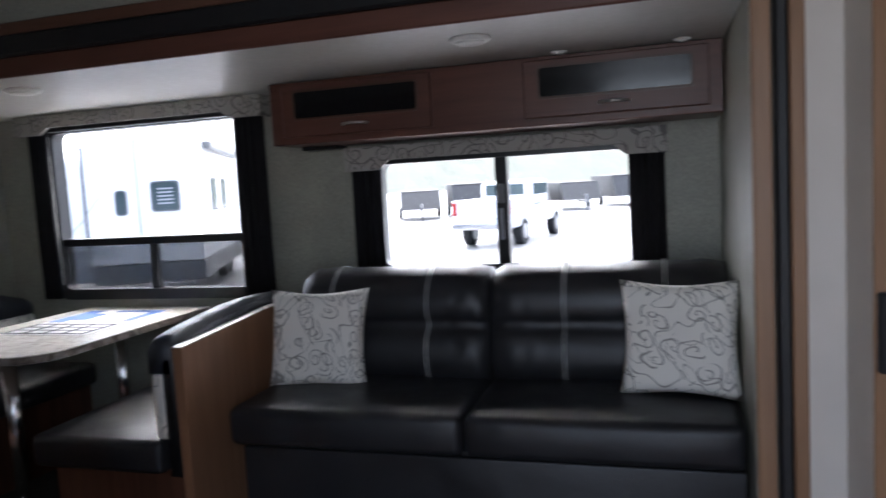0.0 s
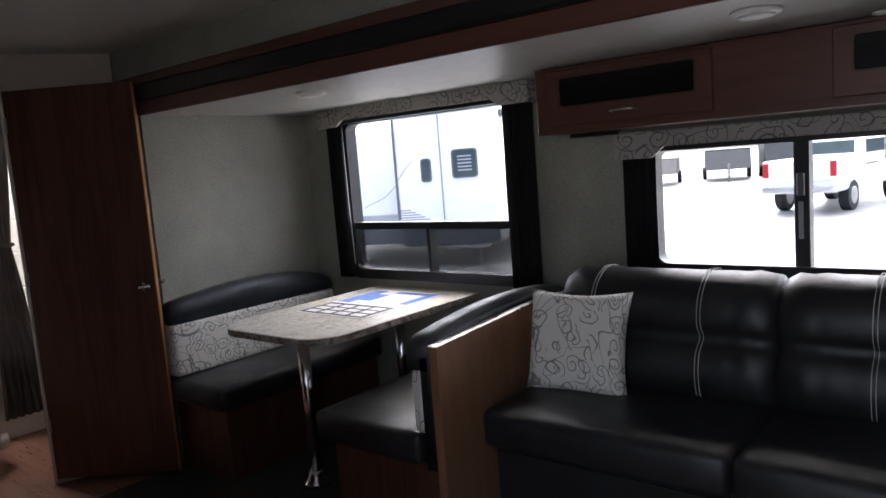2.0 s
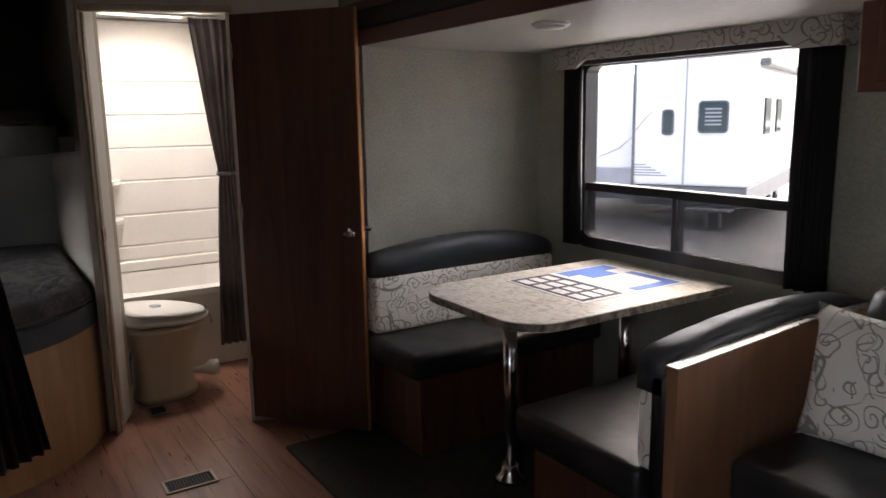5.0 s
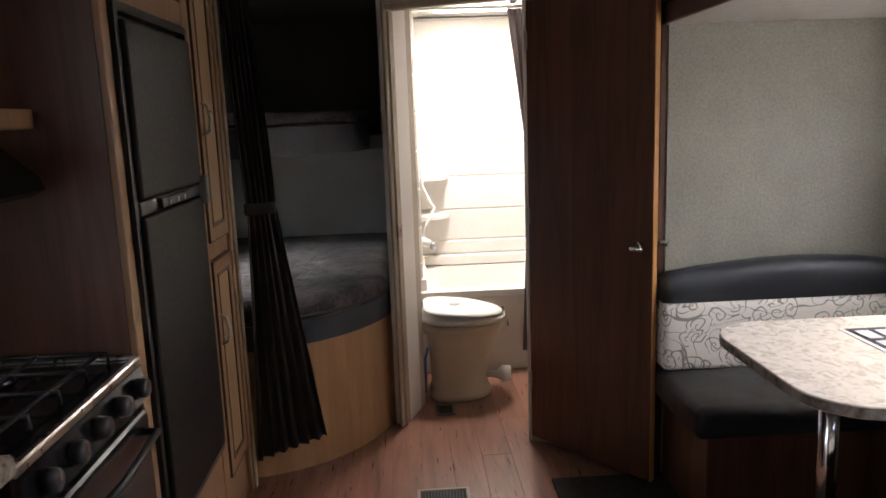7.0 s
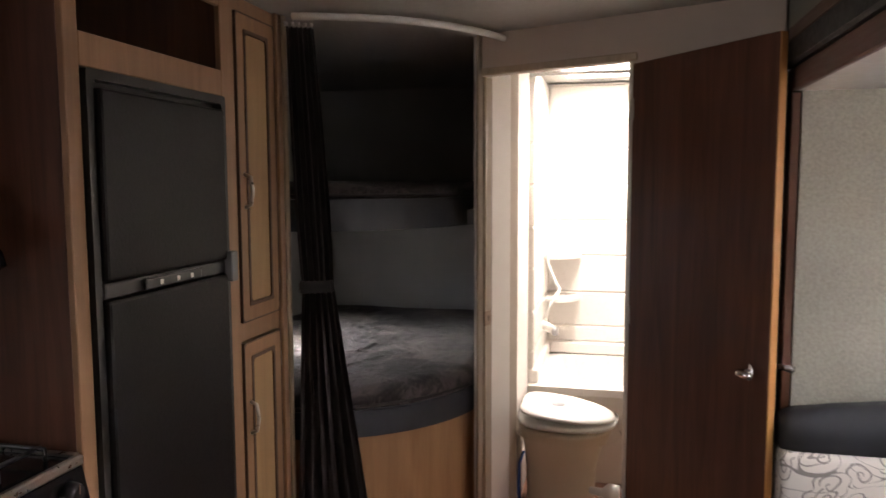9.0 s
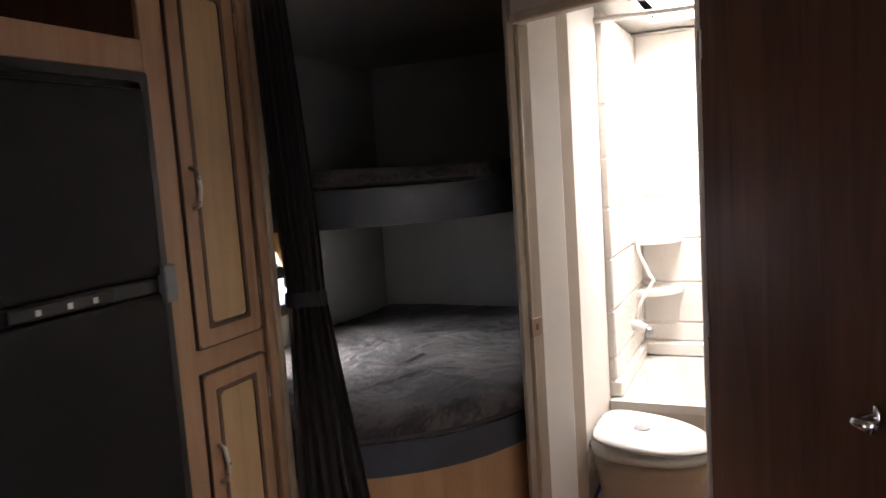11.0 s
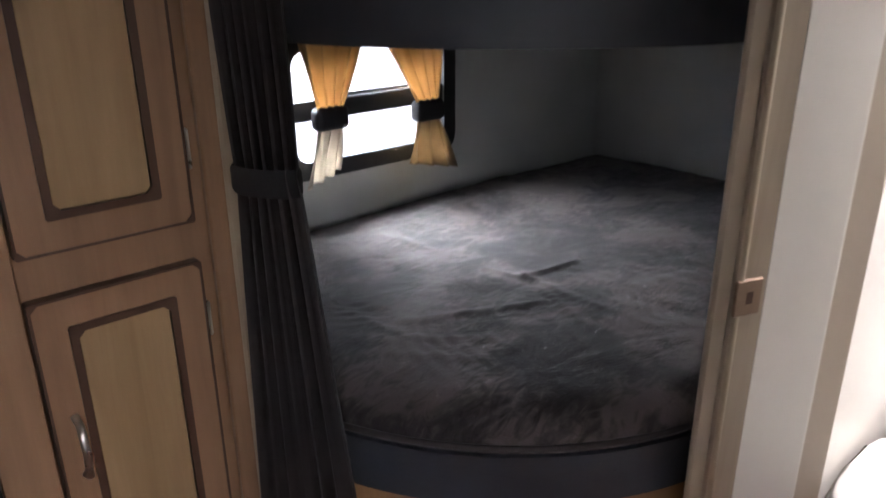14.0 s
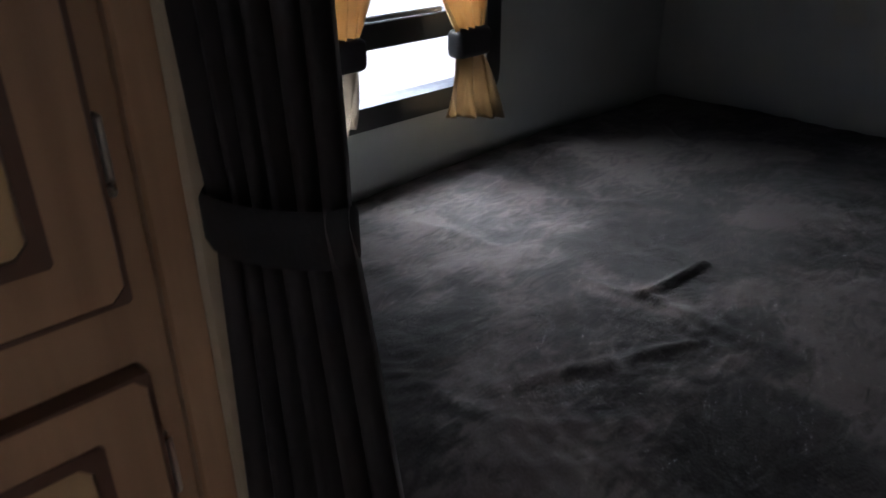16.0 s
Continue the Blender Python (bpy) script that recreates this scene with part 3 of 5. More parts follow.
def valance(label, x0, x1, z0, z1, notch):
    """A padded cloth box over a window, its lower edge cut up in the middle."""
    v = thing("valance", label, "valance", ((x0 + x1) / 2, 2.93, z0))
    zn = z0 + notch
    out = [(x0, z0), (x0 + 0.15, z0), (x0 + 0.20, zn), (x1 - 0.20, zn), (x1 - 0.15, z0), (x1, z0), (x1, z1), (x0, z1)]
    b = profile_y(out, 2.87, 2.885)
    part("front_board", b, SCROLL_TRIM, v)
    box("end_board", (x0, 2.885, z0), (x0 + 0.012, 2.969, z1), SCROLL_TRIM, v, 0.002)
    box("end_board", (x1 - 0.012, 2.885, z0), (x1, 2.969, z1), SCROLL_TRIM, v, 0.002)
    bl = box("blind_rail", (x0 + 0.15, 2.90, zn - 0.018), (x1 - 0.15, 2.945, zn + 0.015), BLACK, v, 0.003)
    return v


valance("scroll-patterned cloth valance above the dinette window", -3.0, -1.655, 1.594, 1.688, 0.032)
valance("scroll-patterned cloth valance above the sofa window", -1.275, 0.03, 1.325, 1.425, 0.04)


def side_curtain(label, x0, x1, z0, z1):
    c = thing("curtain", label, "curtain", ((x0 + x1) / 2, 2.92, z0))
    drape("cloth", ((x0, 2.925, z1), (x1, 2.925, z1)), ((x0, 2.925, z0), (x1, 2.925, z0)), SHADE, c, folds=4, depth=0.011, n=8)
    return c


side_curtain("dark narrow window curtain at the dinette", -2.97, -2.865, 0.79, 1.62)
side_curtain("dark narrow window curtain at the dinette", -1.825, -1.67, 0.78, 1.62)
side_curtain("dark narrow window curtain at the sofa", -1.265, -1.13, 0.80, 1.36)
side_curtain("dark narrow window curtain at the sofa", -0.115, 0.02, 0.80, 1.36)


# ---- sofa ----
def back_cushion(x0, x1):
    """Sofa back: profile with a head roll and a lower pad, swelling between its ends."""
    prof = [(2.55, 0.50), (2.485, 0.54), (2.455, 0.62), (2.47, 0.70), (2.515, 0.745), (2.49, 0.79), (2.50, 0.86), (2.55, 0.92), (2.63, 0.948), (2.71, 0.93), (2.75, 0.87), (2.76, 0.70), (2.76, 0.50)]
    bm, rings, n = bmesh.new(), [], 20
    for i in range(n + 1):
        u = i / n
        e = min(u, 1 - u)
        k = 1 - 0.16 * max(0, 1 - e / 0.09) ** 2
        ring = []
        for j, (y, z) in enumerate(prof):
            w = 0.004 * math.sin(u * 61 + j * 2.1) * (1 if e < 0.2 else 0.3) + (0.006 * math.sin(j * 3.1 + u * 9) * (1 - e / 0.13) if e < 0.13 else 0)
            ring.append(bm.verts.new((x0 + (x1 - x0) * u, 2.66 + (y - 2.66) * k + w, 0.5 + (z - 0.5) * (k + (1 - k) * 0.75) + w)))
        rings.append(ring)
    for a, b in zip(rings, rings[1:]):
        for j in range(len(prof)):
            j2 = (j + 1) % len(prof)
            bm.faces.new((a[j], b[j], b[j2], a[j2]))
    bm.faces.new(rings[0])
    bm.faces.new(rings[-1])
    bmesh.ops.subdivide_edges(bm, edges=[e for e in bm.edges if e.calc_length() > 0.03], cuts=1, use_grid_fill=True, smooth=0.6)
    return bm, prof


def eased(pts, n=5):
    """A smooth line through points of (y, z), a little outside them."""
    out = []
    for i in range(1, len(pts) - 2):
        p0, p1, p2, p3 = [Vector(p) for p in pts[i - 1:i + 3]]
        for k in range(n):
            t = k / n
            q = 0.5 * (2 * p1 + (p2 - p0) * t + (2 * p0 - 5 * p1 + 4 * p2 - p3) * t * t + (3 * p1 - p0 - 3 * p2 + p3) * t ** 3)
            away = (q - Vector((2.64, 0.72))).normalized() * 0.003
            out.append(tuple(q + away))
    return out


sofa = thing("sofa", "black leather two-seat sofa with pale stitching", "sofa", (-0.57, 2.4, 0))
SX0, SXM, SX1 = -1.40, -0.595, 0.212
box("base", (SX0 + 0.03, 2.12, 0.02), (SX1 - 0.004, 2.80, 0.43), LEATHER, sofa, 0.012, seg=3)
box("front_panel", (SX0 + 0.03, 2.095, 0.05), (SX1 - 0.004, 2.118, 0.415), LEATHER, sofa, 0.008, seg=3)
for x0, x1 in ((SX0, SXM - 0.003), (SXM + 0.003, SX1 - 0.006)):
    part("seat_cushion", cushion((x0, 2.06, 0.425), (x1, 2.56, 0.555), 0.012, 0.028), LEATHER, sofa, smooth=True)
    bm, prof = back_cushion(x0 + (0.06 if x0 == SX0 else 0), x1)
    bk = part("back_cushion", bm, LEATHER, sofa, smooth=True)
    for f in ((0.25, 0.72) if x0 == SX0 else (0.33, 0.75)):
        for dx in (-0.006, 0.006):
            xx = x0 + (x1 - x0) * f + dx
            tube("stitching", [(xx, y, z) for y, z in eased(prof[0:11])], 0.0015, STITCH, bk, "pale stitching", sides=5)


def pillow(label, centre, w, h, d, yaw, tilt):
    """A square pillow: thick in the middle, thin at the piped edge, corners drawn out."""
    bm, n = bmesh.new(), 16
    m = Matrix.Translation(centre) @ Matrix.Rotation(radians(yaw), 4, "Z") @ Matrix.Rotation(radians(tilt), 4, "X")
    sides = []
    for s in (-1, 1):
        g = []
        for i in range(n + 1):
            row = []
            for j in range(n + 1):
                a, b = 2 * i / n - 1, 2 * j / n - 1
                pinch = 1 - 0.11 * ((1 - a * a) * b ** 6 + (1 - b * b) * a ** 6)
                t = d / 2 * max(0.0, (1 - a ** 4) * (1 - b ** 4)) ** 0.55
                t += 0.004 * math.sin(7 * a + 3 * b) * (1 - a * a) * (1 - b * b)
                row.append(bm.verts.new(m @ Vector((a * w / 2 * pinch, s * t, b * h / 2 * pinch))))
            g.append(row)
        for i in range(n):
            for j in range(n):
                bm.faces.new((g[i][j], g[i + 1][j], g[i + 1][j + 1], g[i][j + 1]))
        sides.append(g)
    bmesh.ops.remove_doubles(bm, verts=bm.verts, dist=0.0008)
    ob = part("pillow", bm, SCROLL, smooth=True)
    return tagged(ob, label, "pillow", "pillows on the sofa")


pillow("cream pillow with grey scroll pattern on the sofa", (-1.215, 2.40, 0.715), 0.385, 0.37, 0.12, 4, -14)
pillow("cream pillow with grey scroll pattern by the slide wall", (0.045, 2.35, 0.735), 0.37, 0.37, 0.12, -6, -14)


# ---- overhead cabinet above the sofa ----
oc = thing("overhead_cabinet", "long dark wood overhead cabinet above the sofa", "cabinet", (-0.64, 2.8, 1.44))
box("body", (-1.488, 2.668, 1.442), (0.214, 2.966, 1.686), DARK_WOOD_X, oc, 0.003)
for x0, x1, lab in ((-1.43, -0.81, "door with a black inset"), (-0.46, 0.17, "door with a black inset")):
    d = box("door", (x0, 2.650, 1.468), (x1, 2.667, 1.672), DARK_WOOD_X, oc, 0.004, lab)
    part("inset", frame_ring(x0 + 0.05, 1.533, x1 - 0.05, 1.650, 0.008, 0.01, 2.646, 2.651, 3), GLAZE, d)
    box("dark_panel", (x0 + 0.058, 2.6475, 1.541), (x1 - 0.058, 2.6495, 1.642), BLACK_GLOSS, d, 0)
    xm = (x0 + x1) / 2
    tube("handle", [(xm - 0.05, 2.65, 1.505), (xm - 0.045, 2.632, 1.505), (xm, 2.628, 1.508), (xm + 0.045, 2.632, 1.505), (xm + 0.05, 2.65, 1.505)], 0.0055, NICKEL, d)
bs = thing("speaker_strip", "thin dark bracket below the overhead cabinet", "bracket", (-1.36, 2.9, 1.43))
box("strip", (-1.46, 2.86, 1.426), (-1.30, 2.967, 1.441), BLACK, bs, 0.002)

# puck lamps, unlit
pk = None
for k, (x, y, z) in enumerate(((-2.25, 2.21, 1.69), (-0.54, 2.21, 1.69))):
    if pk is None:
        pk = thing("ceiling_light", "small round white ceiling puck light, unlit", "ceiling light", (x, y, z), "puck lights")
        lathe("rim", (x, y, z), [(0.01, 0), (0.062, 0), (0.064, -0.006), (0.056, -0.013), (0.01, -0.013)], WHITE, pk)
        lathe("lens", (x, y, z - 0.0135), [(0.005, 0), (0.047, 0), (0.040, -0.006), (0.005, -0.008)], WHITE, pk)
    else:
        copy_thing(pk, Matrix.Translation((x, y, z)))
for x in (-0.325, 0.085):
    copy_thing(pk, Matrix.Translation((x, 2.625, 1.69)) @ Matrix.Diagonal((0.45, 0.45, 0.5, 1)))


# ---- dinette ----
def bench_back_top(y, base):
    """Height of the arched backrest top across the bench."""
    u = (y - 1.95) / 1.02
    return base + 0.045 * math.sin(math.pi * min(max(u, 0), 1)) - 0.03 * max(0, u - 0.8) / 0.2


def arched(x0, x1, low, base, y0=1.955, y1=2.966):
    """A padded bar with a rounded section, its top arching along y."""
    bm, rings, n = bmesh.new(), [], 28
    w = x1 - x0
    r = w * 0.42
    for i in range(n + 1):
        y = y0 + (y1 - y0) * i / n
        e = min(i, n - i) / n
        k = 1 - 0.25 * max(0, 1 - e / 0.05) ** 2
        top = bench_back_top(y, base)
        sec = [(-w / 2, low), (w / 2, low)] + [(w / 2 - r + r * math.cos(radians(a)), top - r + r * math.sin(radians(a))) for a in range(0, 91, 15)]
        sec += [(-w / 2 + r + r * math.cos(radians(a)), top - r + r * math.sin(radians(a))) for a in range(90, 181, 15)]
        puck = 0.0009 * math.sin(i * 1.9)
        rings.append([bm.verts.new(((x0 + x1) / 2 + x * k, y, low + (z - low) * (0.5 + 0.5 * k) + (puck if z > low else 0))) for x, z in sec])
    for p, q in zip(rings, rings[1:]):
        for j in range(len(p)):
            j2 = (j + 1) % len(p)
            bm.faces.new((p[j], q[j], q[j2], p[j2]))
    bm.faces.new(rings[0])
    bm.faces.new(rings[-1])
    return bm


bw = thing("dinette_bench", "dinette bench with black seat and scroll-patterned backrest", "bench", (-2.95, 2.45, 0), "dinette benches")
box("base", (-3.205, 2.0, 0.0), (-2.79, 2.966, 0.355), DARK_WOOD, bw)
part("seat_cushion", cushion((-3.205, 1.945, 0.355), (-2.735, 2.966, 0.465), 0.010, 0.025), LEATHER, bw, smooth=True)
part("pattern_pad", cushion((-3.20, 1.955, 0.468), (-3.075, 2.955, 0.715), 0.006, 0.02), SCROLL, bw, "cream scroll-patterned pad", smooth=True)
part("top_roll", arched(-3.205, -3.085, 0.717, 0.815), GREY_VINYL, bw, "black arched top roll", smooth=True)

be = thing("dinette_bench", "dinette bench backing onto the sofa, wood end panel", "bench", (-1.75, 2.45, 0), "dinette benches")
box("base", (-2.07, 2.0, 0.0), (-1.50, 2.966, 0.355), DARK_WOOD, be)
part("seat_cushion", cushion((-2.12, 1.95, 0.355), (-1.585, 2.966, 0.470), 0.008, 0.025), LEATHER, be, smooth=True)
part("pattern_pad", cushion((-1.61, 1.965, 0.472), (-1.553, 2.955, 0.69), 0.005, 0.015), SCROLL, be, "cream scroll-patterned pad", smooth=True)
part("backrest", arched(-1.552, -1.497, 0.36, 0.80, 1.945), LEATHER, be, smooth=True)
part("top_roll", arched(-1.61, -1.50, 0.70, 0.815, 1.945), GREY_VINYL, be, "black arched top roll", smooth=True)
pn = profile_x([(1.94, 0), (2.966, 0), (2.966, 0.80), (2.5, 0.815), (1.94, 0.785)], -1.496, -1.462)
part("end_panel", pn, WALNUT, be, "walnut wood panel")
pn = profile_x([(1.937, 0.786), (2.5, 0.816), (2.966, 0.801), (2.966, 0.805), (2.5, 0.820), (1.937, 0.790)], -1.497, -1.460)
part("edge_band", pn, NICKEL, be, "pale edge band")

tb = thing("dinette_table", "stone-look dinette table on two chrome legs", "table", (-2.4, 2.45, 0))
TOP = round_rect(-2.745, 1.955, -2.055, 2.962, 0.16, 8, "0011")
part("tabletop", prism(TOP, 0.712, 0.742, 0.003), LAMINATE, tb)
part("edge_band", prism([((x + 2.4) * 1.003 - 2.4, (y - 2.46) * 1.002 + 2.46) for x, y in TOP], 0.713, 0.738), COUNTER, tb, "dark edge band")
for y in (2.19, 2.80):
    lg = tube("leg", [(-2.44, y, 0.03), (-2.44, y, 0.715)], 0.027, CHROME, tb, sides=20)
    lathe("foot", (-2.44, y, 0.012), [(0.02, 0), (0.065, 0), (0.06, 0.012), (0.036, 0.035), (0.033, 0.06), (0.02, 0.06)], CHROME, lg)
fl = thing("printed_sheet", "glossy white sheet with blue print on the table", "leaflet", (-2.4, 2.58, 0.744))
box("paper", (-2.62, 2.31, 0.7425), (-2.185, 2.86, 0.7445), PAPER, fl, 0)
for lo, hi in (((-2.61, 2.56), (-2.53, 2.84)), ((-2.53, 2.62), (-2.45, 2.76)), ((-2.25, 2.60), (-2.20, 2.84)), ((-2.45, 2.80), (-2.25, 2.84))):
    box("print_block", (*lo, 0.7446), (*hi, 0.7454), BLUE, fl, 0)
box("print_block", (-2.615, 2.325, 0.7446), (-2.20, 2.53, 0.7454), NAVY, fl, 0)
for i in range(3):
    for j in range(4):
        x, y = -2.59 + 0.098 * j, 2.34 + 0.06 * i
        box("print_cell", (x, y, 0.7456), (x + 0.075, y + 0.042, 0.746), PAPER, fl, 0)

# ---- kitchen ----
cn = thing("kitchen_counter", "dark stone-look countertop with a rounded end", "countertop", (-1.3, 0.2, 0.86))
out = [(-1.72, -0.298), (-0.58, -0.298), (-0.58, 0.36)]
out += [(-0.88 + 0.30 * math.cos(radians(a)), 0.37 + 0.30 * math.sin(radians(a))) for a in range(0, 91, 10)]
out += [(-0.93, 0.668), (-1.0, 0.652), (-1.10, 0.605), (-1.215, 0.54), (-1.34, 0.475), (-1.46, 0.435), (-1.60, 0.42), (-1.72, 0.42)]
part("top", prism(out, 0.862, 0.90, 0.006), COUNTER, cn)
part("edge_band", prism([(-1.15 + (x + 1.15) * 1.003, 0.1 + (y - 0.1) * 1.004) for x, y in out], 0.866, 0.892), COUNTER, cn, "dark laminate edge")
base = thing("kitchen_cabinet", "dark wood kitchen base cabinet", "cabinet", (-1.3, 0.1, 0))
inn = [(-1.18 + (x + 1.18) * 0.95, (y + 0.30) * 0.95 - 0.299) for x, y in out]
part("body", prism(inn, 0.0, 0.861), DARK_WOOD, base)
box("door", (-1.70, 0.385, 0.12), (-1.50, 0.402, 0.80), FRAME_WOOD, base)

st = thing("stove", "black gas stove with chrome trim and knobs", "stove", (-2.0, 0.1, 0))
box("body", (-2.292, -0.29, 0.0), (-1.73, 0.398, 0.80), BLACK, st, 0.004)
box("cooktop", (-2.292, -0.29, 0.80), (-1.73, 0.41, 0.866), BLACK_GLOSS, st, 0.006, seg=2)
box("front_trim", (-2.294, 0.400, 0.850), (-1.728, 0.418, 0.872), NICKEL, st, 0.004, "metal front trim")
box("side_trim", (-2.296, -0.28, 0.866), (-2.280, 0.405, 0.874), NICKEL, st, 0.002)
part("control_strip", profile_x([(0.398, 0.765), (0.432, 0.775), (0.415, 0.848), (0.398, 0.848)], -2.29, -1.732), BLACK_GLOSS, st)
for k in range(5):
    x = -2.235 + 0.11 * k
    kn = lathe("knob", (x, 0.425, 0.812), [(0.004, 0.0), (0.024, 0.0), (0.022, 0.020), (0.018, 0.026), (0.004, 0.026)], BLACK, st, sides=16, axis="y")
    box("pointer", (x - 0.002, 0.452, 0.812), (x + 0.002, 0.4535, 0.833), CHROME, kn, 0)
box("oven_door", (-2.285, 0.40, 0.16), (-1.735, 0.424, 0.745), BLACK_GLOSS, st, 0.006)
tube("oven_handle", [(-2.25, 0.425, 0.70), (-2.245, 0.455, 0.70), (-2.01, 0.468, 0.695), (-1.775, 0.455, 0.70), (-1.77, 0.425, 0.70)], 0.009, BLACK, st)
for y in (0.04, 0.20, 0.34):
    tube("grate_bar", [(-2.26, y, 0.892), (-1.76, y, 0.892)], 0.005, BLACK, st, sides=8)
for x in (-2.25, -2.13, -2.01, -1.89, -1.77):
    tube("grate_bar", [(x, -0.15, 0.868), (x, -0.15, 0.893), (x, 0.36, 0.893), (x, 0.36, 0.868)], 0.005, BLACK, st, sides=8)
for x in (-2.16, -1.86):
    lathe("burner", (x, 0.15, 0.866), [(0.01, 0), (0.045, 0), (0.04, 0.012), (0.01, 0.014)], BLACK, st, sides=16)

hood = thing("range_hood", "black range hood above the stove", "range hood", (-2.0, 0.0, 1.27))
part("shell", profile_x([(-0.296, 1.255), (0.22, 1.255), (0.25, 1.27), (0.24, 1.30), (0.16, 1.37), (-0.296, 1.37)], -2.294, -1.73), BLACK_GLOSS, hood)
box("light_lens", (-2.1, 0.0, 1.250), (-1.9, 0.12, 1.2545), WHITE, hood, 0.001)
uc = thing("upper_cabinet", "dark wood upper cabinet over the range hood", "cabinet", (-1.7, 0, 1.4))
box("body", (-2.294, -0.296, 1.45), (-1.2, 0.02, 1.995), DARK_WOOD, uc)
box("shelf_edge", (-2.294, -0.29, 1.405), (-1.2, 0.245, 1.449), FRAME_WOOD, uc, 0.003, "wood shelf edge")

fc = thing("fridge_cabinet", "tall wood fridge surround with an open cubby", "cabinet", (-2.62, 0.1, 0))
box("side_panel", (-2.325, -0.298, 0.0), (-2.30, 0.395, 1.997), DARK_WOOD, fc, 0.002)
box("stile", (-2.342, 0.395, 0.0), (-2.298, 0.412, 1.997), FRAME_WOOD, fc, 0.002)
box("stile", (-2.985, 0.395, 0.0), (-2.912, 0.412, 1.997), FRAME_WOOD, fc, 0.002)
box("rail", (-2.912, 0.395, 1.690), (-2.342, 0.412, 1.762), FRAME_WOOD, fc, 0.002)
box("rail", (-2.912, 0.395, 1.94), (-2.342, 0.412, 1.997), FRAME_WOOD, fc, 0.002)
box("lower_panel", (-2.912, 0.395, 0.0), (-2.342, 0.410, 0.345), FRAME_WOOD, fc, 0.002)
for i in range(3):
    for j in range(3):
        lathe("vent_hole", (-2.80 + 0.05 * i, 0.4095, 0.12 + 0.05 * j), [(0.002, 0), (0.012, 0), (0.011, 0.002), (0.002, 0.002)], BLACK, fc, sides=12, axis="y")
box("cubby_floor", (-2.985, -0.298, 1.70), (-2.326, 0.394, 1.715), DARK_WOOD, fc, 0.001)
box("cubby_back", (-2.985, -0.298, 1.716), (-2.326, -0.27, 1.997), DARK_WOOD, fc, 0.001)
box("cubby_side", (-2.985, -0.269, 1.716), (-2.93, 0.394, 1.997), DARK_WOOD, fc, 0.001)

fr = thing("fridge", "black two-door fridge with a control strip", "fridge", (-2.63, 0.1, 0.35))
box("body", (-2.908, -0.28, 0.352), (-2.346, 0.394, 1.685), BLACK, fr, 0.003)
part("surround", frame_ring(-2.909, 0.350, -2.345, 1.687, 0.022, 0.008, 0.396, 0.424, 2), BLACK, fr)
box("freezer_door", (-2.884, 0.40, 1.228), (-2.372, 0.436, 1.648), FRIDGE, fr, 0.008, seg=2)
box("main_door", (-2.884, 0.40, 0.378), (-2.372, 0.436, 1.186), FRIDGE, fr, 0.008, seg=2)
hs = box("control_strip", (-2.886, 0.40, 1.189), (-2.370, 0.428, 1.225), BLACK, fr, 0.006, seg=2)
box("handle_grip", (-2.74, 0.431, 1.193), (-2.50, 0.438, 1.221), BLACK, hs, 0.005, seg=2)
for x in (-2.56, -2.63, -2.69):
    box("indicator", (x - 0.006, 0.4385, 1.20), (x + 0.006, 0.4395, 1.212), WHITE, hs, 0)
box("hinge_cover", (-2.906, 0.425, 1.165), (-2.872, 0.452, 1.250), GREY_PAINT, fr, 0.003)

pt = thing("pantry_cabinet", "tall narrow pantry with two raised-panel doors", "cabinet", (-3.13, 0.1, 0))
box("body", (-3.30, -0.298, 0.0), (-2.986, 0.398, 1.997), FRAME_WOOD, pt, 0.002)
for z0, z1, hz in ((1.022, 1.945, 1.42), (0.20, 0.955, 0.72)):
    x0, x1 = -3.236, -2.99
    d = part("door", frame_ring(x0, z0, x1, z1, 0.05, 0.003, 0.399, 0.417, 1), FRAME_WOOD, pt)
    part("glaze_line", frame_ring(x0 + 0.044, z0 + 0.044, x1 - 0.044, z1 - 0.044, 0.012, 0.003, 0.399, 0.419, 1), GLAZE, d)
    part("edge_line", frame_ring(x0 - 0.002, z0 - 0.002, x1 + 0.002, z1 + 0.002, 0.004, 0.003, 0.399, 0.4185, 1), GLAZE, d)
    box("panel", (x0 + 0.054, 0.4, z0 + 0.054), (x1 - 0.054, 0.415, z1 - 0.054), PANEL_WOOD, d, 0.004)
    tube("handle", [(x1 - 0.03, 0.417, hz - 0.05), (x1 - 0.03, 0.437, hz - 0.042), (x1 - 0.03, 0.445, hz), (x1 - 0.03, 0.437, hz + 0.042), (x1 - 0.03, 0.417, hz + 0.05)], 0.006, NICKEL, d)
    for zz in (z0 + 0.08, z1 - 0.13):
        box("hinge", (x0 - 0.009, 0.4, zz), (x0 - 0.003, 0.417, zz + 0.06), NICKEL, d, 0.002)

es = thing("end_stile", "pale wood end stile between pantry and bunk curtain", "trim", (-3.31, 0.41, 0), kind="structure")
box("panel", (-3.325, -0.298, 0.0), (-3.3015, 0.399, 1.997), FRAME_WOOD, es, 0.001)
box("stile", (-3.325, 0.4, 0.0), (-3.262, 0.416, 1.997), FRAME_WOOD, es, 0.003)
box("edge_bead", (-3.316, 0.4165, 0.0), (-3.290, 0.427, 1.997), CASING, es, 0.004)

# ---- bunks ----
def arc(cx, cy, r, a0, a1, n=24):
    return [(cx + r * math.cos(radians(a0 + (a1 - a0) * i / n)), cy + r * math.sin(radians(a0 + (a1 - a0) * i / n))) for i in range(n + 1)]


def bunk_outline(cx, cy, r, a0, a1, inset=0.0):
    return arc(cx, cy, r - inset, a0, a1) + [(-3.87, 0.963), (-5.249, 0.963), (-5.249, -0.299), (-3.31, -0.299)]


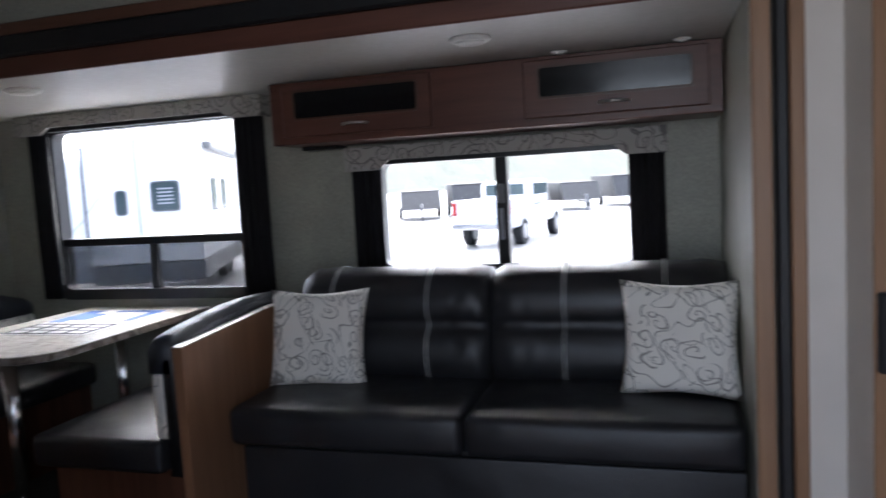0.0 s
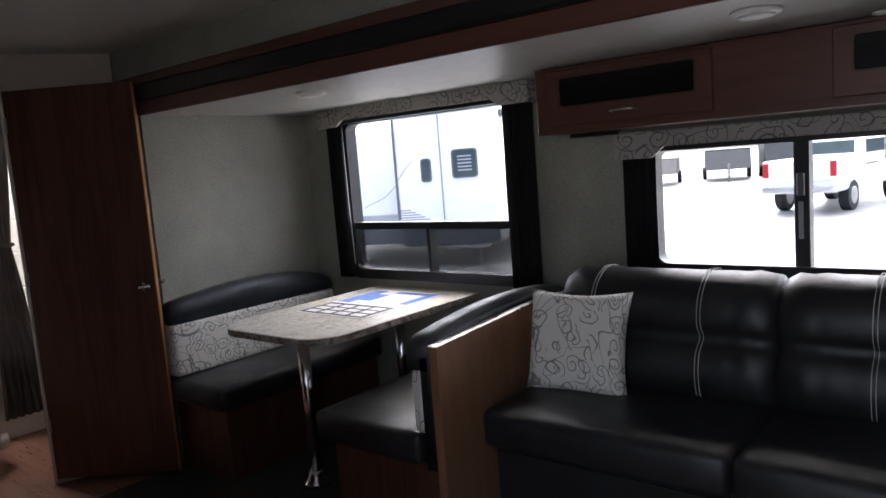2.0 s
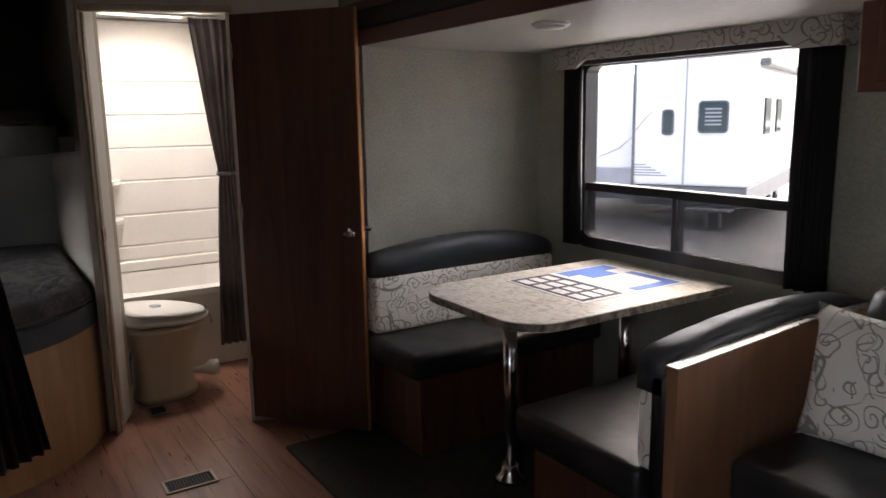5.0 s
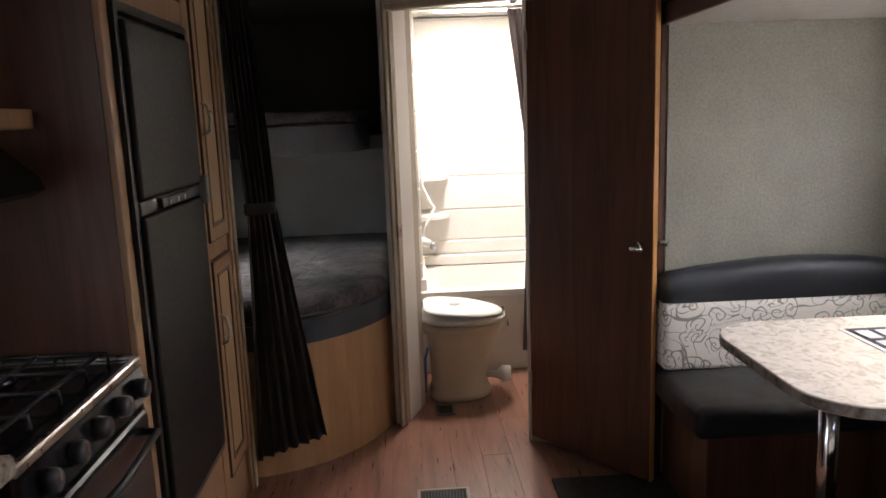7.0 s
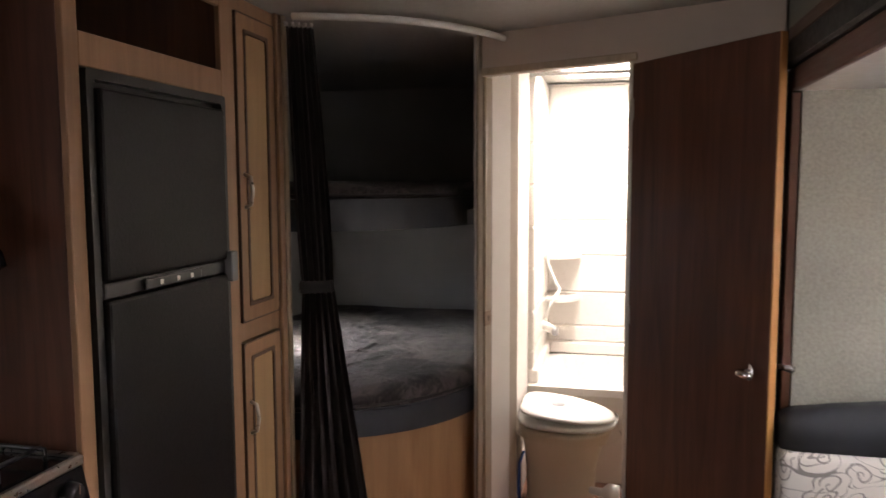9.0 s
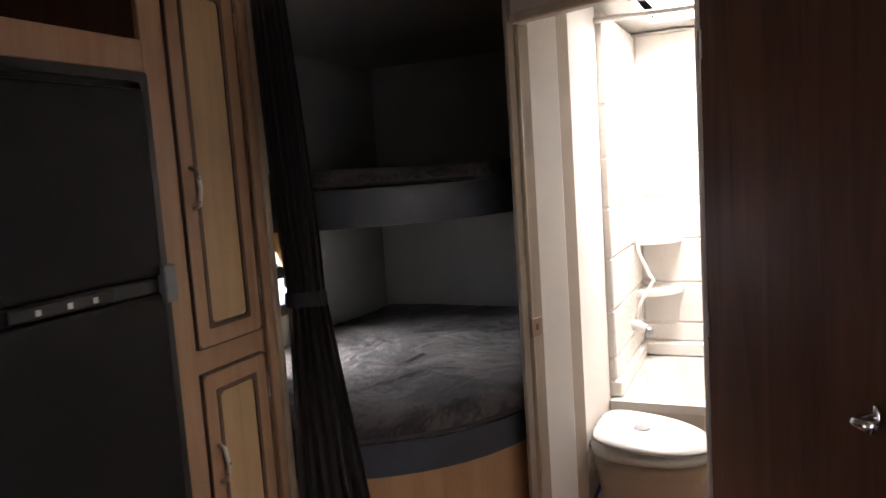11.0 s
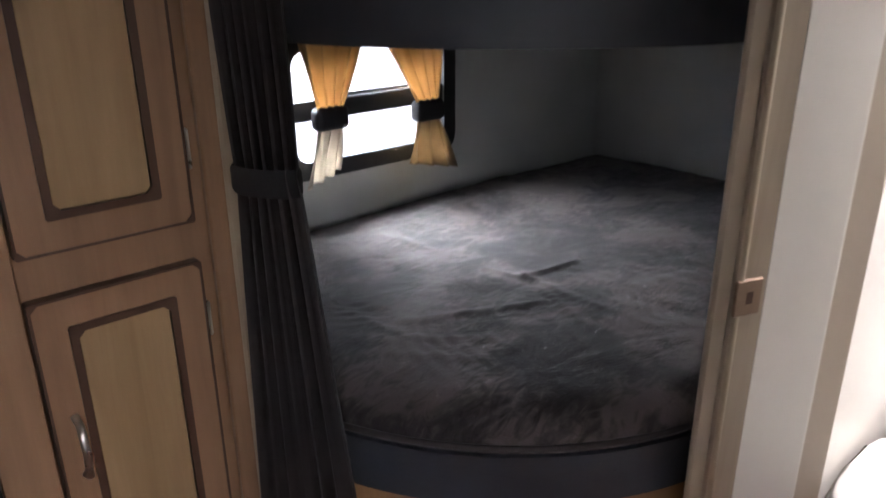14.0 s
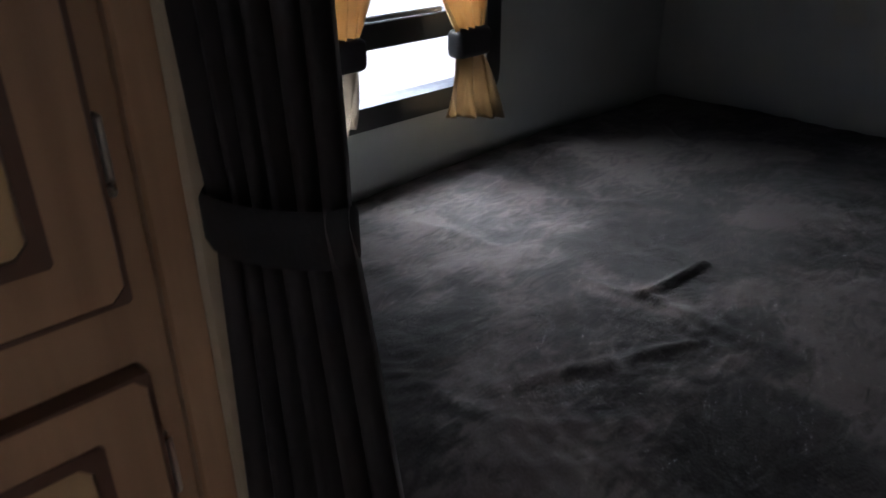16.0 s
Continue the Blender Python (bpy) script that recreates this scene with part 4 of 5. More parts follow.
LOW = (-4.05, 0.29, 0.70, 12, 74)
lb = thing("lower_bunk", "lower bunk with curved wood front and padded rail", "bunk bed", (-4.3, 0.3, 0))
part("front_panel", prism(bunk_outline(*LOW, 0.012), 0.0, 0.526), MAPLE, lb, "curved light wood front", smooth=False)
rail = prism(bunk_outline(*LOW), 0.528, 0.626, 0.02, 3)
part("padded_rail", rail, GREY_VINYL, lb, "dark grey padded rail", smooth=False)


def mattress(name, label, outline_args, z0, z1, seed, top_noise=0.012, ext=0.03, nx=110, ny=80, folded=False):
    """A fleece-covered mattress: a fine grid trimmed to the bunk's outline, with creases."""
    cx, cy, r, a0, a1 = outline_args
    bm = bmesh.new()
    xs = [-5.235 + (cx + r - 0.03 + 5.235) * i / nx for i in range(nx + 1)]
    ys = [-0.285 + (0.955 + 0.285) * j / ny for j in range(ny + 1)]
    def edge_x(y):
        if y <= cy:
            return cx + math.sqrt(max(0, (r - ext) ** 2 - min(cy - y, 0.3) ** 2 * 0.3))
        return cx + math.sqrt(max(0.0004, (r - ext) ** 2 - (y - cy) ** 2)) if y - cy < r - ext - 0.002 else cx + 0.02
    creases = [((-3.668, 0.405), (-3.937, 0.536), 0.016, 0.016),
               ((-4.012, 0.41), (-4.2, 0.424), 0.02, 0.014),
               ((-3.992, 0.31), (-4.023, 0.44), 0.011, 0.014),
               ((-4.017, 0.446), (-4.004, 0.635), 0.01, 0.02),
               ((-3.989, 0.477), (-3.939, 0.617), 0.008, 0.014),
               ((-3.549, 0.488), (-3.659, 0.61), 0.007, 0.018),
               ((-3.621, 0.462), (-3.734, 0.577), 0.007, 0.016),
               ((-3.963, -0.066), (-3.988, 0.124), 0.01, 0.018),
               ((-4.217, 0.048), (-4.354, 0.185), 0.01, 0.02),
               ((-3.865, 0.196), (-4.023, 0.17), 0.01, 0.016),
               ((-3.397, 0.616), (-3.453, 0.752), 0.012, 0.02),
               ((-4.572, 0.244), (-4.588, 0.324), -0.012, 0.03),
               ((-3.605, 0.254), (-3.657, 0.332), -0.012, 0.04),
               ((-3.591, 0.173), (-3.61, 0.41), 0.008, 0.015),
               ((-3.585, 0.756), (-3.597, 0.822), 0.007, 0.012)]
    grid = []
    for y in ys:
        ex, row = edge_x(y), []
        for i in range(nx + 1):
            u = i / nx
            x = -5.235 + (ex + 5.235) * u
            d = min((ex - x) / 0.17, (y + 0.285) / 0.05, (0.955 - y) / 0.05, (x + 5.235) / 0.05, 1.0)
            z = z1 - 0.06 * (1 - math.sqrt(max(0, 1 - (1 - max(d, 0)) ** 2)))
            z += top_noise * noise.noise((x * 2.2, y * 2.2, seed)) + 0.5 * top_noise * abs(noise.noise((x * 5 + 3 * noise.noise((x * 2, y * 2, 9)), y * 7, seed)))
            z += 0.0025 * noise.noise((x * 26, y * 26, seed))
            for (ax, ay), (bx, by), hgt, wid in creases if folded else ():
                dx, dy = bx - ax, by - ay
                t = min(1, max(0, ((x - ax) * dx + (y - ay) * dy) / (dx * dx + dy * dy)))
                wob = 0.010 * noise.noise((x * 8, y * 8, 4))
                q = math.hypot(x - ax - t * dx, y - ay - t * dy) + wob
                z += 0.62 * hgt * math.exp(-(q / (0.75 * wid)) ** 2) * (0.75 + 0.5 * noise.noise((x * 11, y * 11, 8)))
            if folded:
                for sx, sy, px, py, wide, step in ((-3.64, 0.53, -3.95, 0.62, 0.11, 0.034), (-3.60, 0.30, -3.72, 0.16, 0.08, 0.026), (-3.97, 0.55, -4.02, 0.42, 0.08, 0.024), (-3.43, 0.68, -3.75, 0.40, 0.07, 0.022)):
                    g = math.exp(-((x - sx) ** 2 + (y - sy) ** 2) / wide ** 2)
                    if g > 0.03:
                        rad = math.hypot(x - px, y - py) + 0.012 * noise.noise((x * 9, y * 9, 6))
                        z += 0.0015 * g * math.sin(2 * math.pi * rad / step)
            row.append(bm.verts.new((x, y, z)))
        grid.append(row)
    for a, b in zip(grid, grid[1:]):
        for i in range(nx):
            bm.faces.new((a[i], a[i + 1], b[i + 1], b[i]))
    rim = [grid[0][i] for i in range(nx + 1)] + [grid[j][nx] for j in range(1, ny + 1)] + [grid[ny][i] for i in range(nx - 1, -1, -1)] + [grid[j][0] for j in range(ny - 1, 0, -1)]
    foot = [bm.verts.new((v.co.x, v.co.y, z0)) for v in rim]
    for i in range(len(rim)):
        j = (i + 1) % len(rim)
        bm.faces.new((rim[i], rim[j], foot[j], foot[i]))
    bm.faces.new(foot)
    th = thing(name, label, "mattress", (-4.4, 0.3, z0), "bunk mattresses")
    part("cover", bm, FLEECE, th, smooth=True)
    edge = [(edge_x(y) + 0.004, y, z0 + 0.012) for y in ys if y < cy + r - ext - 0.03]
    tube("piping", edge, 0.006, CURTAIN, th, "dark piping", sides=8)


mattress("mattress", "dark brown fleece-covered mattress, creased, on the lower bunk", LOW, 0.628, 0.698, 3.3, 0.012, 0.008, 270, 190, True)
UP = (-4.08, 0.27, 0.63, 5, 84)
ub = thing("upper_bunk", "upper bunk with dark padded curved rail", "bunk bed", (-4.4, 0.3, 1.25))
upo = arc(*UP) + [(-5.249, 0.897), (-5.249, -0.299), (-3.47, -0.299)]
part("padded_rail", prism(upo, 1.267, 1.383, 0.015, 3), GREY_VINYL, ub, "dark grey padded rail")
mattress("mattress", "dark fleece-covered mattress on the upper bunk", UP, 1.385, 1.445, 7.7, 0.01, 0.05)
box("wall_ledger", (-5.25, 0.899, 1.267), (-4.02, 0.963, 1.33), GREY_PAINT, ub, 0.002)

rod = thing("curtain_rod", "curved white curtain track on the ceiling", "curtain rod", (-3.4, 0.8, 1.98))
tube("rail", [(x, y, 1.975) for x, y in arc(-4.0, 0.35, 0.78, 10, 78)], 0.012, WHITE, rod)
pc = thing("privacy_curtain", "dark brown bunk curtain tied back and flaring below", "curtain", (-3.35, 0.5, 0))
drape("cloth", ((-3.280, 0.442, 1.955), (-3.325, 0.520, 1.955)), ((-3.275, 0.440, 0.12), (-3.362, 0.700, 0.17)), CURTAIN, pc, folds=6, depth=0.015, tie=(0.475, 0.60), n=40, flare=1.0)
tie = bmesh.new()
rg = []
for z, k in ((1.072, 0.80), (1.078, 0.85), (1.108, 0.85), (1.114, 0.80)):
    rg.append([tie.verts.new((-3.308 + k * (0.024 * math.cos(t) - 0.032 * math.sin(t)), 0.520 + k * (0.016 * math.cos(t) + 0.062 * math.sin(t)), z)) for t in [math.pi * i / 12 for i in range(24)]])
for ra, rb in zip(rg, rg[1:]):
    for i in range(24):
        tie.faces.new((ra[i], ra[(i + 1) % 24], rb[(i + 1) % 24], rb[i]))
part("tie_band", tie, DIMMED_CLOTH, pc, smooth=True)
for k in range(5):
    lathe("glide", (-3.272 - 0.010 * k, 0.445 + 0.018 * k, 1.957), [(0.002, 0), (0.006, 0), (0.006, 0.012), (0.002, 0.012)], WHITE, pc, sides=8)

for lab, top, band, low in (("tan curtain tied back, pale lining below", (-3.835, -4.06), (-3.885, -3.97, 1.005), ((-3.825, 0.82), (-3.955, 0.855))),
                            ("tan curtain tied back beside the window frame", (-4.10, -4.35), (-4.24, -4.33, 0.985), ((-4.19, 0.835), (-4.415, 0.782)))):
    c = thing("bunk_curtain", lab, "curtain", (sum(top) / 2, -0.24, 0.8), "bunk window curtains")
    drape("cloth", ((top[0], -0.235, 1.235), (top[1], -0.235, 1.235)), ((band[0], -0.228, band[2] + 0.02), (band[1], -0.228, band[2] + 0.02)), GOLD, c, folds=4, depth=0.013, n=16)
    drape("lower_cloth", ((band[0], -0.228, band[2] - 0.02), (band[1], -0.228, band[2] - 0.02)), ((low[0][0], -0.215, low[0][1]), (low[1][0], -0.235, low[1][1])), LINING if top[0] > -4 else SHADED_GOLD, c, folds=3, depth=0.014, n=16, label="loose cloth below the band")
    bx = soft_box((band[1] - 0.010, -0.252, band[2] - 0.032), (band[0] + 0.010, -0.204, band[2] + 0.032), 0.016, 3)
    part("tie_band", bx, SHADE, c, "dark tie band", smooth=True)

# ---- bathroom ----
tub = thing("bathtub", "cream plastic bathtub with ledge rim", "bathtub", (-4.88, 1.5, 0))
box("apron", (-4.515, 1.102, 0.0), (-4.495, 1.997, 0.425), BEIGE, tub, 0.003)
bm = bmesh.new()
o = round_rect(-5.245, 1.102, -4.485, 1.996, 0.01, 3)
i_ = round_rect(-5.17, 1.16, -4.57, 1.92, 0.12, 3)
lo_ = round_rect(-5.11, 1.23, -4.63, 1.84, 0.12, 3)
rings = [[bm.verts.new((x, y, z)) for x, y in ring] for ring, z in ((o, 0.426), (o, 0.460), (i_, 0.464), (lo_, 0.17))]
for a, b in zip(rings, rings[1:]):
    for k in range(len(a)):
        bm.faces.new((a[k], a[(k + 1) % len(a)], b[(k + 1) % len(a)], b[k]))
bm.faces.new(rings[-1])
part("basin", bm, SURROUND, tub)
su = thing("tub_surround", "cream plastic tub surround with horizontal ledges", "shower wall", (-5.2, 1.5, 0.44))
zz = [0.466, 0.535, 0.625, 0.82, 1.03, 1.23, 1.43, 1.63, 1.985]
for k, (z0, z1) in enumerate(zip(zz, zz[1:])):
    box("panel", (-5.249, 1.135, z0 + 0.002), (-5.215 + (0.03 if k < 1 else 0), 1.998, z1 - 0.004), SURROUND, su, 0.006)
    box("end_panel", (-5.249, 1.085, z0 + 0.002), (-4.519, 1.130 + (0.02 if k < 1 else 0), z1 - 0.004), SURROUND, su, 0.006)
    box("far_panel", (-5.21, 1.966, z0 + 0.002), (-4.52, 1.997, z1 - 0.004), SURROUND, su, 0.006)
box("backing", (-5.2495, 1.0055, 0.466), (-5.222, 1.9975, 1.99), SURROUND, su, 0)
box("backing", (-5.221, 1.0055, 0.466), (-4.522, 1.120, 1.99), SURROUND, su, 0)
box("backing", (-5.221, 1.971, 0.466), (-4.522, 1.9975, 1.99), SURROUND, su, 0)
for z in (1.02, 0.78):
    part("corner_shelf", prism([(-5.214, 1.131), (-5.02, 1.131)] + arc(-5.214, 1.131, 0.19, 0, 90, 8)[1:], z, z + 0.025, 0.005), SURROUND, su)
box("flange", (-4.519, 1.955, 0.466), (-4.49, 1.9975, 1.985), WHITE, su, 0.004, "white edge flange")
ft = thing("tub_faucet", "white tub faucet with a dark knob on the end wall", "faucet", (-4.92, 1.13, 0.66))
tube("spout", [(-4.92, 1.128, 0.675), (-4.92, 1.15, 0.672), (-4.92, 1.185, 0.655)], [0.028, 0.024, 0.022], WHITE, ft)
lathe("valve_knob", (-4.92, 1.184, 0.645), [(0.003, 0), (0.022, 0), (0.027, 0.012), (0.022, 0.03), (0.003, 0.03)], STEEL, ft, axis="y", sides=14)
sh = thing("hand_shower", "white hand shower with a looping hose", "shower", (-4.93, 1.14, 1.7))
tube("hose", [(-4.92, 1.14, 0.69), (-4.94, 1.17, 0.78), (-4.97, 1.22, 0.87), (-4.99, 1.20, 0.89), (-5.0, 1.15, 1.0), (-5.0, 1.145, 1.3), (-4.98, 1.15, 1.62)], 0.008, WHITE, sh)
tube("head", [(-4.98, 1.14, 1.58), (-4.97, 1.17, 1.69), (-4.95, 1.21, 1.74)], [0.012, 0.013, 0.03], WHITE, sh)
box("bracket", (-5.0, 1.131, 1.58), (-4.96, 1.15, 1.64), WHITE, sh, 0.004)


def bowl_ring(z, back, nose, half, cx=-4.2, n=28, lift=0.0, ripple=0.0):
    """One level of the toilet: squared at the back wall, rounded at the nose."""
    ring, mid = [], back + half * 0.9
    for i in range(n):
        t = 2 * math.pi * i / n
        c, q = math.cos(t), math.sin(t)
        if q < 0:
            c, q = math.copysign(abs(c) ** 0.55, c), -abs(q) ** 0.55
        y = mid + q * ((nose - mid) if q > 0 else (mid - back))
        w = ripple * (math.sin(9 * t + 40 * z) + 0.5 * math.sin(23 * t))
        ring.append((cx + c * (half + w), y + w * q, z + lift * (1.52 - y) / 0.41 + w))
    return ring


def loft(rings, caps=True):
    bm = bmesh.new()
    vs = [[bm.verts.new(p) for p in r] for r in rings]
    for a, b in zip(vs, vs[1:]):
        for k in range(len(a)):
            bm.faces.new((a[k], a[(k + 1) % len(a)], b[(k + 1) % len(a)], b[k]))
    if caps:
        bm.faces.new(vs[0])
        bm.faces.new(vs[-1])
    return bm


to = thing("toilet", "beige plastic toilet with white lid, wrapped in clear plastic", "toilet", (-4.2, 1.30, 0))
part("pedestal", loft([bowl_ring(z, b, n, h) for z, b, n, h in ((0.0, 1.135, 1.45, 0.150), (0.03, 1.135, 1.45, 0.150), (0.045, 1.145, 1.435, 0.140), (0.20, 1.14, 1.44, 0.145), (0.30, 1.13, 1.47, 0.165), (0.36, 1.12, 1.50, 0.178), (0.385, 1.118, 1.51, 0.182))]), PEDESTAL, to, smooth=True)
part("seat", loft([bowl_ring(z, b, n, h, lift=0.02) for z, b, n, h in ((0.386, 1.13, 1.50, 0.175), (0.388, 1.115, 1.52, 0.187), (0.402, 1.112, 1.525, 0.190), (0.412, 1.12, 1.515, 0.182))]), WHITE, to, smooth=True)
part("lid", loft([bowl_ring(z, b, n, h, lift=0.045) for z, b, n, h in ((0.415, 1.12, 1.51, 0.178), (0.417, 1.113, 1.518, 0.186), (0.428, 1.115, 1.515, 0.184), (0.436, 1.14, 1.48, 0.16), (0.438, 1.22, 1.38, 0.07))]), WHITE, to, "white closed lid", smooth=True)
lathe("lid_sticker", (-4.2, 1.27, 0.4665), [(0.004, 0), (0.034, 0), (0.033, 0.0015), (0.004, 0.0015)], SILVER, to, "grey round sticker", sides=16)
tube("flush_pedal", [(-4.12, 1.42, 0.12), (-4.10, 1.47, 0.12), (-4.09, 1.50, 0.125), (-4.085, 1.54, 0.125)], [0.015, 0.02, 0.042, 0.038], WHITE, to)
part("plastic_wrap", loft([bowl_ring(z, 1.112 - e, 1.525 + e, 0.19 + e, n=56, lift=0.03, ripple=0.003) for z, e in ((0.43, 0.002), (0.405, 0.010), (0.375, 0.017), (0.35, 0.020), (0.335, 0.013))], False), CLEAR, to, "clear crumpled plastic wrap", smooth=True)
tube("water_line", [(-4.16, 1.11, 0.02), (-4.10, 1.112, 0.12), (-4.10, 1.115, 0.22), (-4.14, 1.13, 0.26)], 0.007, BLUE, to, "blue water line")
sc = thing("shower_curtain", "grey-brown shower curtain tied back", "shower curtain", (-4.48, 1.82, 0.1))
drape("cloth", ((-4.47, 1.61, 1.93), (-4.47, 1.90, 1.93)), ((-4.46, 1.66, 0.12), (-4.46, 1.91, 0.12)), SHOWER, sc, folds=6, depth=0.016, tie=(0.46, 0.38), n=30)
tube("tie_band", [(-4.47 + 0.03 * math.cos(radians(a)), 1.775 + 0.058 * math.sin(radians(a)), 1.10) for a in range(0, 361, 20)], 0.012, SHOWER, sc)
tube("rod", [(-4.48, 1.105, 1.945), (-4.48, 1.995, 1.945)], 0.011, WHITE, sc)


def floor_vent(label, x0, y0, x1, y1, m):
    v = thing("floor_vent", label, "floor vent", ((x0 + x1) / 2, (y0 + y1) / 2, 0), "floor vents")
    for lo, hi in (((x0, y0), (x1, y0 + 0.012)), ((x0, y1 - 0.012), (x1, y1)), ((x0, y0 + 0.012), (x0 + 0.012, y1 - 0.012)), ((x1 - 0.012, y0 + 0.012), (x1, y1 - 0.012))):
        box("frame", (*lo, 0.0), (*hi, 0.006), m, v, 0.001)
    # dark sheet and dark slats stand in for the shade inside the vent
    box("backing", (x0 + 0.01, y0 + 0.01, -0.001), (x1 - 0.01, y1 - 0.01, 0.0012), DIMMED_CLOTH, v, 0)
    n = 14
    for k in range(n):
        y = y0 + 0.016 + (y1 - y0 - 0.032) * k / n
        box("slat", (x0 + 0.012, y, 0.001), (x1 - 0.012, y + (y1 - y0) * 0.022, 0.004), RUBBER, v, 0)


VENT_BROWN = plain("vent_brown", (0.36, 0.27, 0.21), 0.5)
floor_vent("brown slatted floor vent in the walkway", -3.192, 1.05, -3.079, 1.247, VENT_BROWN)
floor_vent("grey floor vent by the toilet", -4.02, 1.157, -3.895, 1.245, GREY_PAINT)

# ---- outside ----
GZ = -0.75
bm = bmesh.new()
bmesh.ops.create_grid(bm, x_segments=8, y_segments=8, size=400, matrix=Matrix.Translation((0, 0, GZ)))
setting(part("ground", bm, ASPHALT), "pale wet asphalt lot", "ground")
bm = bmesh.new()
rings, cols = [], 160
for lvl in range(5):
    ring = []
    for i in range(cols + 1):
        a = radians(-20 + 160 * i / cols)
        h = 14 + 6 * noise.noise((i * 0.13, 0, 2)) + 2.5 * noise.noise((i * 0.9, lvl, 5))
        rr = 175 + 18 * lvl + 4 * noise.noise((i * 0.5, lvl, 1))
        ring.append(bm.verts.new((rr * math.cos(a), rr * math.sin(a), GZ + h * lvl / 4)))
    rings.append(ring)
for a, b in zip(rings, rings[1:]):
    for i in range(cols):
        bm.faces.new((a[i], a[i + 1], b[i + 1], b[i]))
setting(part("backdrop", bm, FOLIAGE), "distant wooded hillside", "hills")


def wheel(parent, c, r, w, m):
    """A tyre on an axle along the vehicle's width, and its rim."""
    for name, rad, wide, material in (("wheel", r, w, TYRE), ("rim", r * 0.6, w + 0.03, STEEL)):
        bm = bmesh.new()
        at = m @ Matrix.Translation(c) @ Matrix.Rotation(radians(90), 4, "Y")
        bmesh.ops.create_cone(bm, cap_ends=True, segments=28, radius1=rad, radius2=rad, depth=wide, matrix=at)
        bmesh.ops.bevel(bm, geom=[e for e in bm.edges if len(e.link_faces) == 2 and any(len(f.verts) > 4 for f in e.link_faces)], offset=0.025, segments=2, profile=0.5, affect="EDGES")
        parent = part(name, bm, material, parent)


def local_box(name, lo, hi, material, parent, m, bevel=0.01, label="", seg=1):
    return box(name, lo, hi, material, parent, bevel, label, seg, m)


# white travel trailer: x along its flank, y away from the viewer
TM = pose(-9.5, 11.8, GZ, 0, 0, 25)
tr = thing("travel_trailer", "white travel trailer with dark windows on the lot", "trailer", (-9.5, 11.8, GZ))
local_box("body", (-1.0, 0, 0.78), (1.12, 6.5, 3.25), SIDING, tr, TM, 0.06, seg=3)
local_box("nose_cap", (-3.4, 0.35, 0.55), (-1.01, 6.0, 3.0), SIDING, tr, TM, 0.35, "rounded white nose", seg=4)
local_box("lower_panel", (-3.3, 0.30, 0.45), (-1.01, 0.42, 1.08), SILVER, tr, TM, 0.02, "grey lower panel")
local_box("skirt", (-0.98, 0.02, 0.40), (1.1, 6.3, 0.775), GREY_PAINT, tr, TM, 0.02)
local_box("nose_trim", (-1.03, -0.012, 0.75), (-0.985, 0.02, 3.05), GREY_PAINT, tr, TM, 0.004)
tube("swoosh", [TM @ Vector(p) for p in ((-1.9, 0.345, 1.25), (-1.4, 0.345, 1.45), (-1.05, 0.20, 1.72), (-0.96, -0.004, 1.82), (-0.8, -0.004, 2.02), (-0.62, -0.004, 2.19))], [0.005, 0.008, 0.008, 0.008, 0.009, 0.004], SILVER, tr, "grey curved stripe", sides=6)
local_box("corner_trim", (-0.05, -0.02, 0.8), (-0.02, 0.0, 3.15), SILVER, tr, TM, 0.003)
for x0, x1, z0, z1 in ((-0.46, -0.24, 1.72, 2.2), (0.20, 0.73, 1.76, 2.34)):
    bm = frame_ring(x0, z0, x1, z1, 0.025, 0.07, -0.032, -0.003)
    bmesh.ops.transform(bm, matrix=TM, verts=bm.verts)
    w = part("window", bm, GREY_PAINT, tr)
    bm = profile_y(round_rect(x0 + 0.02, z0 + 0.02, x1 - 0.02, z1 - 0.02, 0.06), -0.02, -0.004)
    bmesh.ops.transform(bm, matrix=TM, verts=bm.verts)
    part("pane", bm, DARK_GLASS, w)
    if x1 > 0.5:
        for k in range(5):
            local_box("blind_slat", (x0 + 0.12, -0.0225, z0 + 0.14 + 0.07 * k), (x1 - 0.12, -0.0205, z0 + 0.17 + 0.07 * k), SILVER, w, TM, 0)
for y0, y1 in ((1.2, 1.9), (2.6, 3.3)):
    w = local_box("window", (1.125, y0, 1.7), (1.15, y1, 2.4), BLACK, tr, TM, 0.01)
    local_box("pane", (1.151, y0 + 0.05, 1.75), (1.153, y1 - 0.05, 2.35), DARK_GLASS, w, TM, 0)
for k in range(5):
    local_box("stripe", (1.122, 0.05, 0.95 + 0.09 * k), (1.126, 5.5, 0.99 + 0.09 * k), SILVER, tr, TM, 0)
    local_box("stripe", (-1.0, -0.006, 0.95 + 0.05 * k), (-0.35 - 0.1 * k, -0.001, 0.975 + 0.05 * k), SILVER, tr, TM, 0)
local_box("roof_awning", (1.125, 0.5, 2.95), (1.3, 5.5, 3.1), GREY_PAINT, tr, TM, 0.03)
local_box("step", (0.1, -0.35, 0.35), (0.9, 0.0, 0.42), STEEL, tr, TM, 0.01)
for x in (0.35, 0.6):
    local_box("jack", (x, 0.1, 0.0), (x + 0.07, 0.17, 0.6), STEEL, tr, TM, 0.01)
for y in (2.6, 3.5):
    wheel(tr, (0.8, y + 1.6, 0.34), 0.34, 0.2, TM)

# pickup truck: y ahead
PM = pose(-4.9, 22.1, GZ, 0, 0, -8)
pu = thing("pickup_truck", "white pickup truck parked on the lot", "truck", (-4.9, 22.1, GZ))
local_box("body", (-0.95, -1.1, 0.55), (0.95, 4.3, 1.12), WHITE_PAINT, pu, PM, 0.08, seg=3)
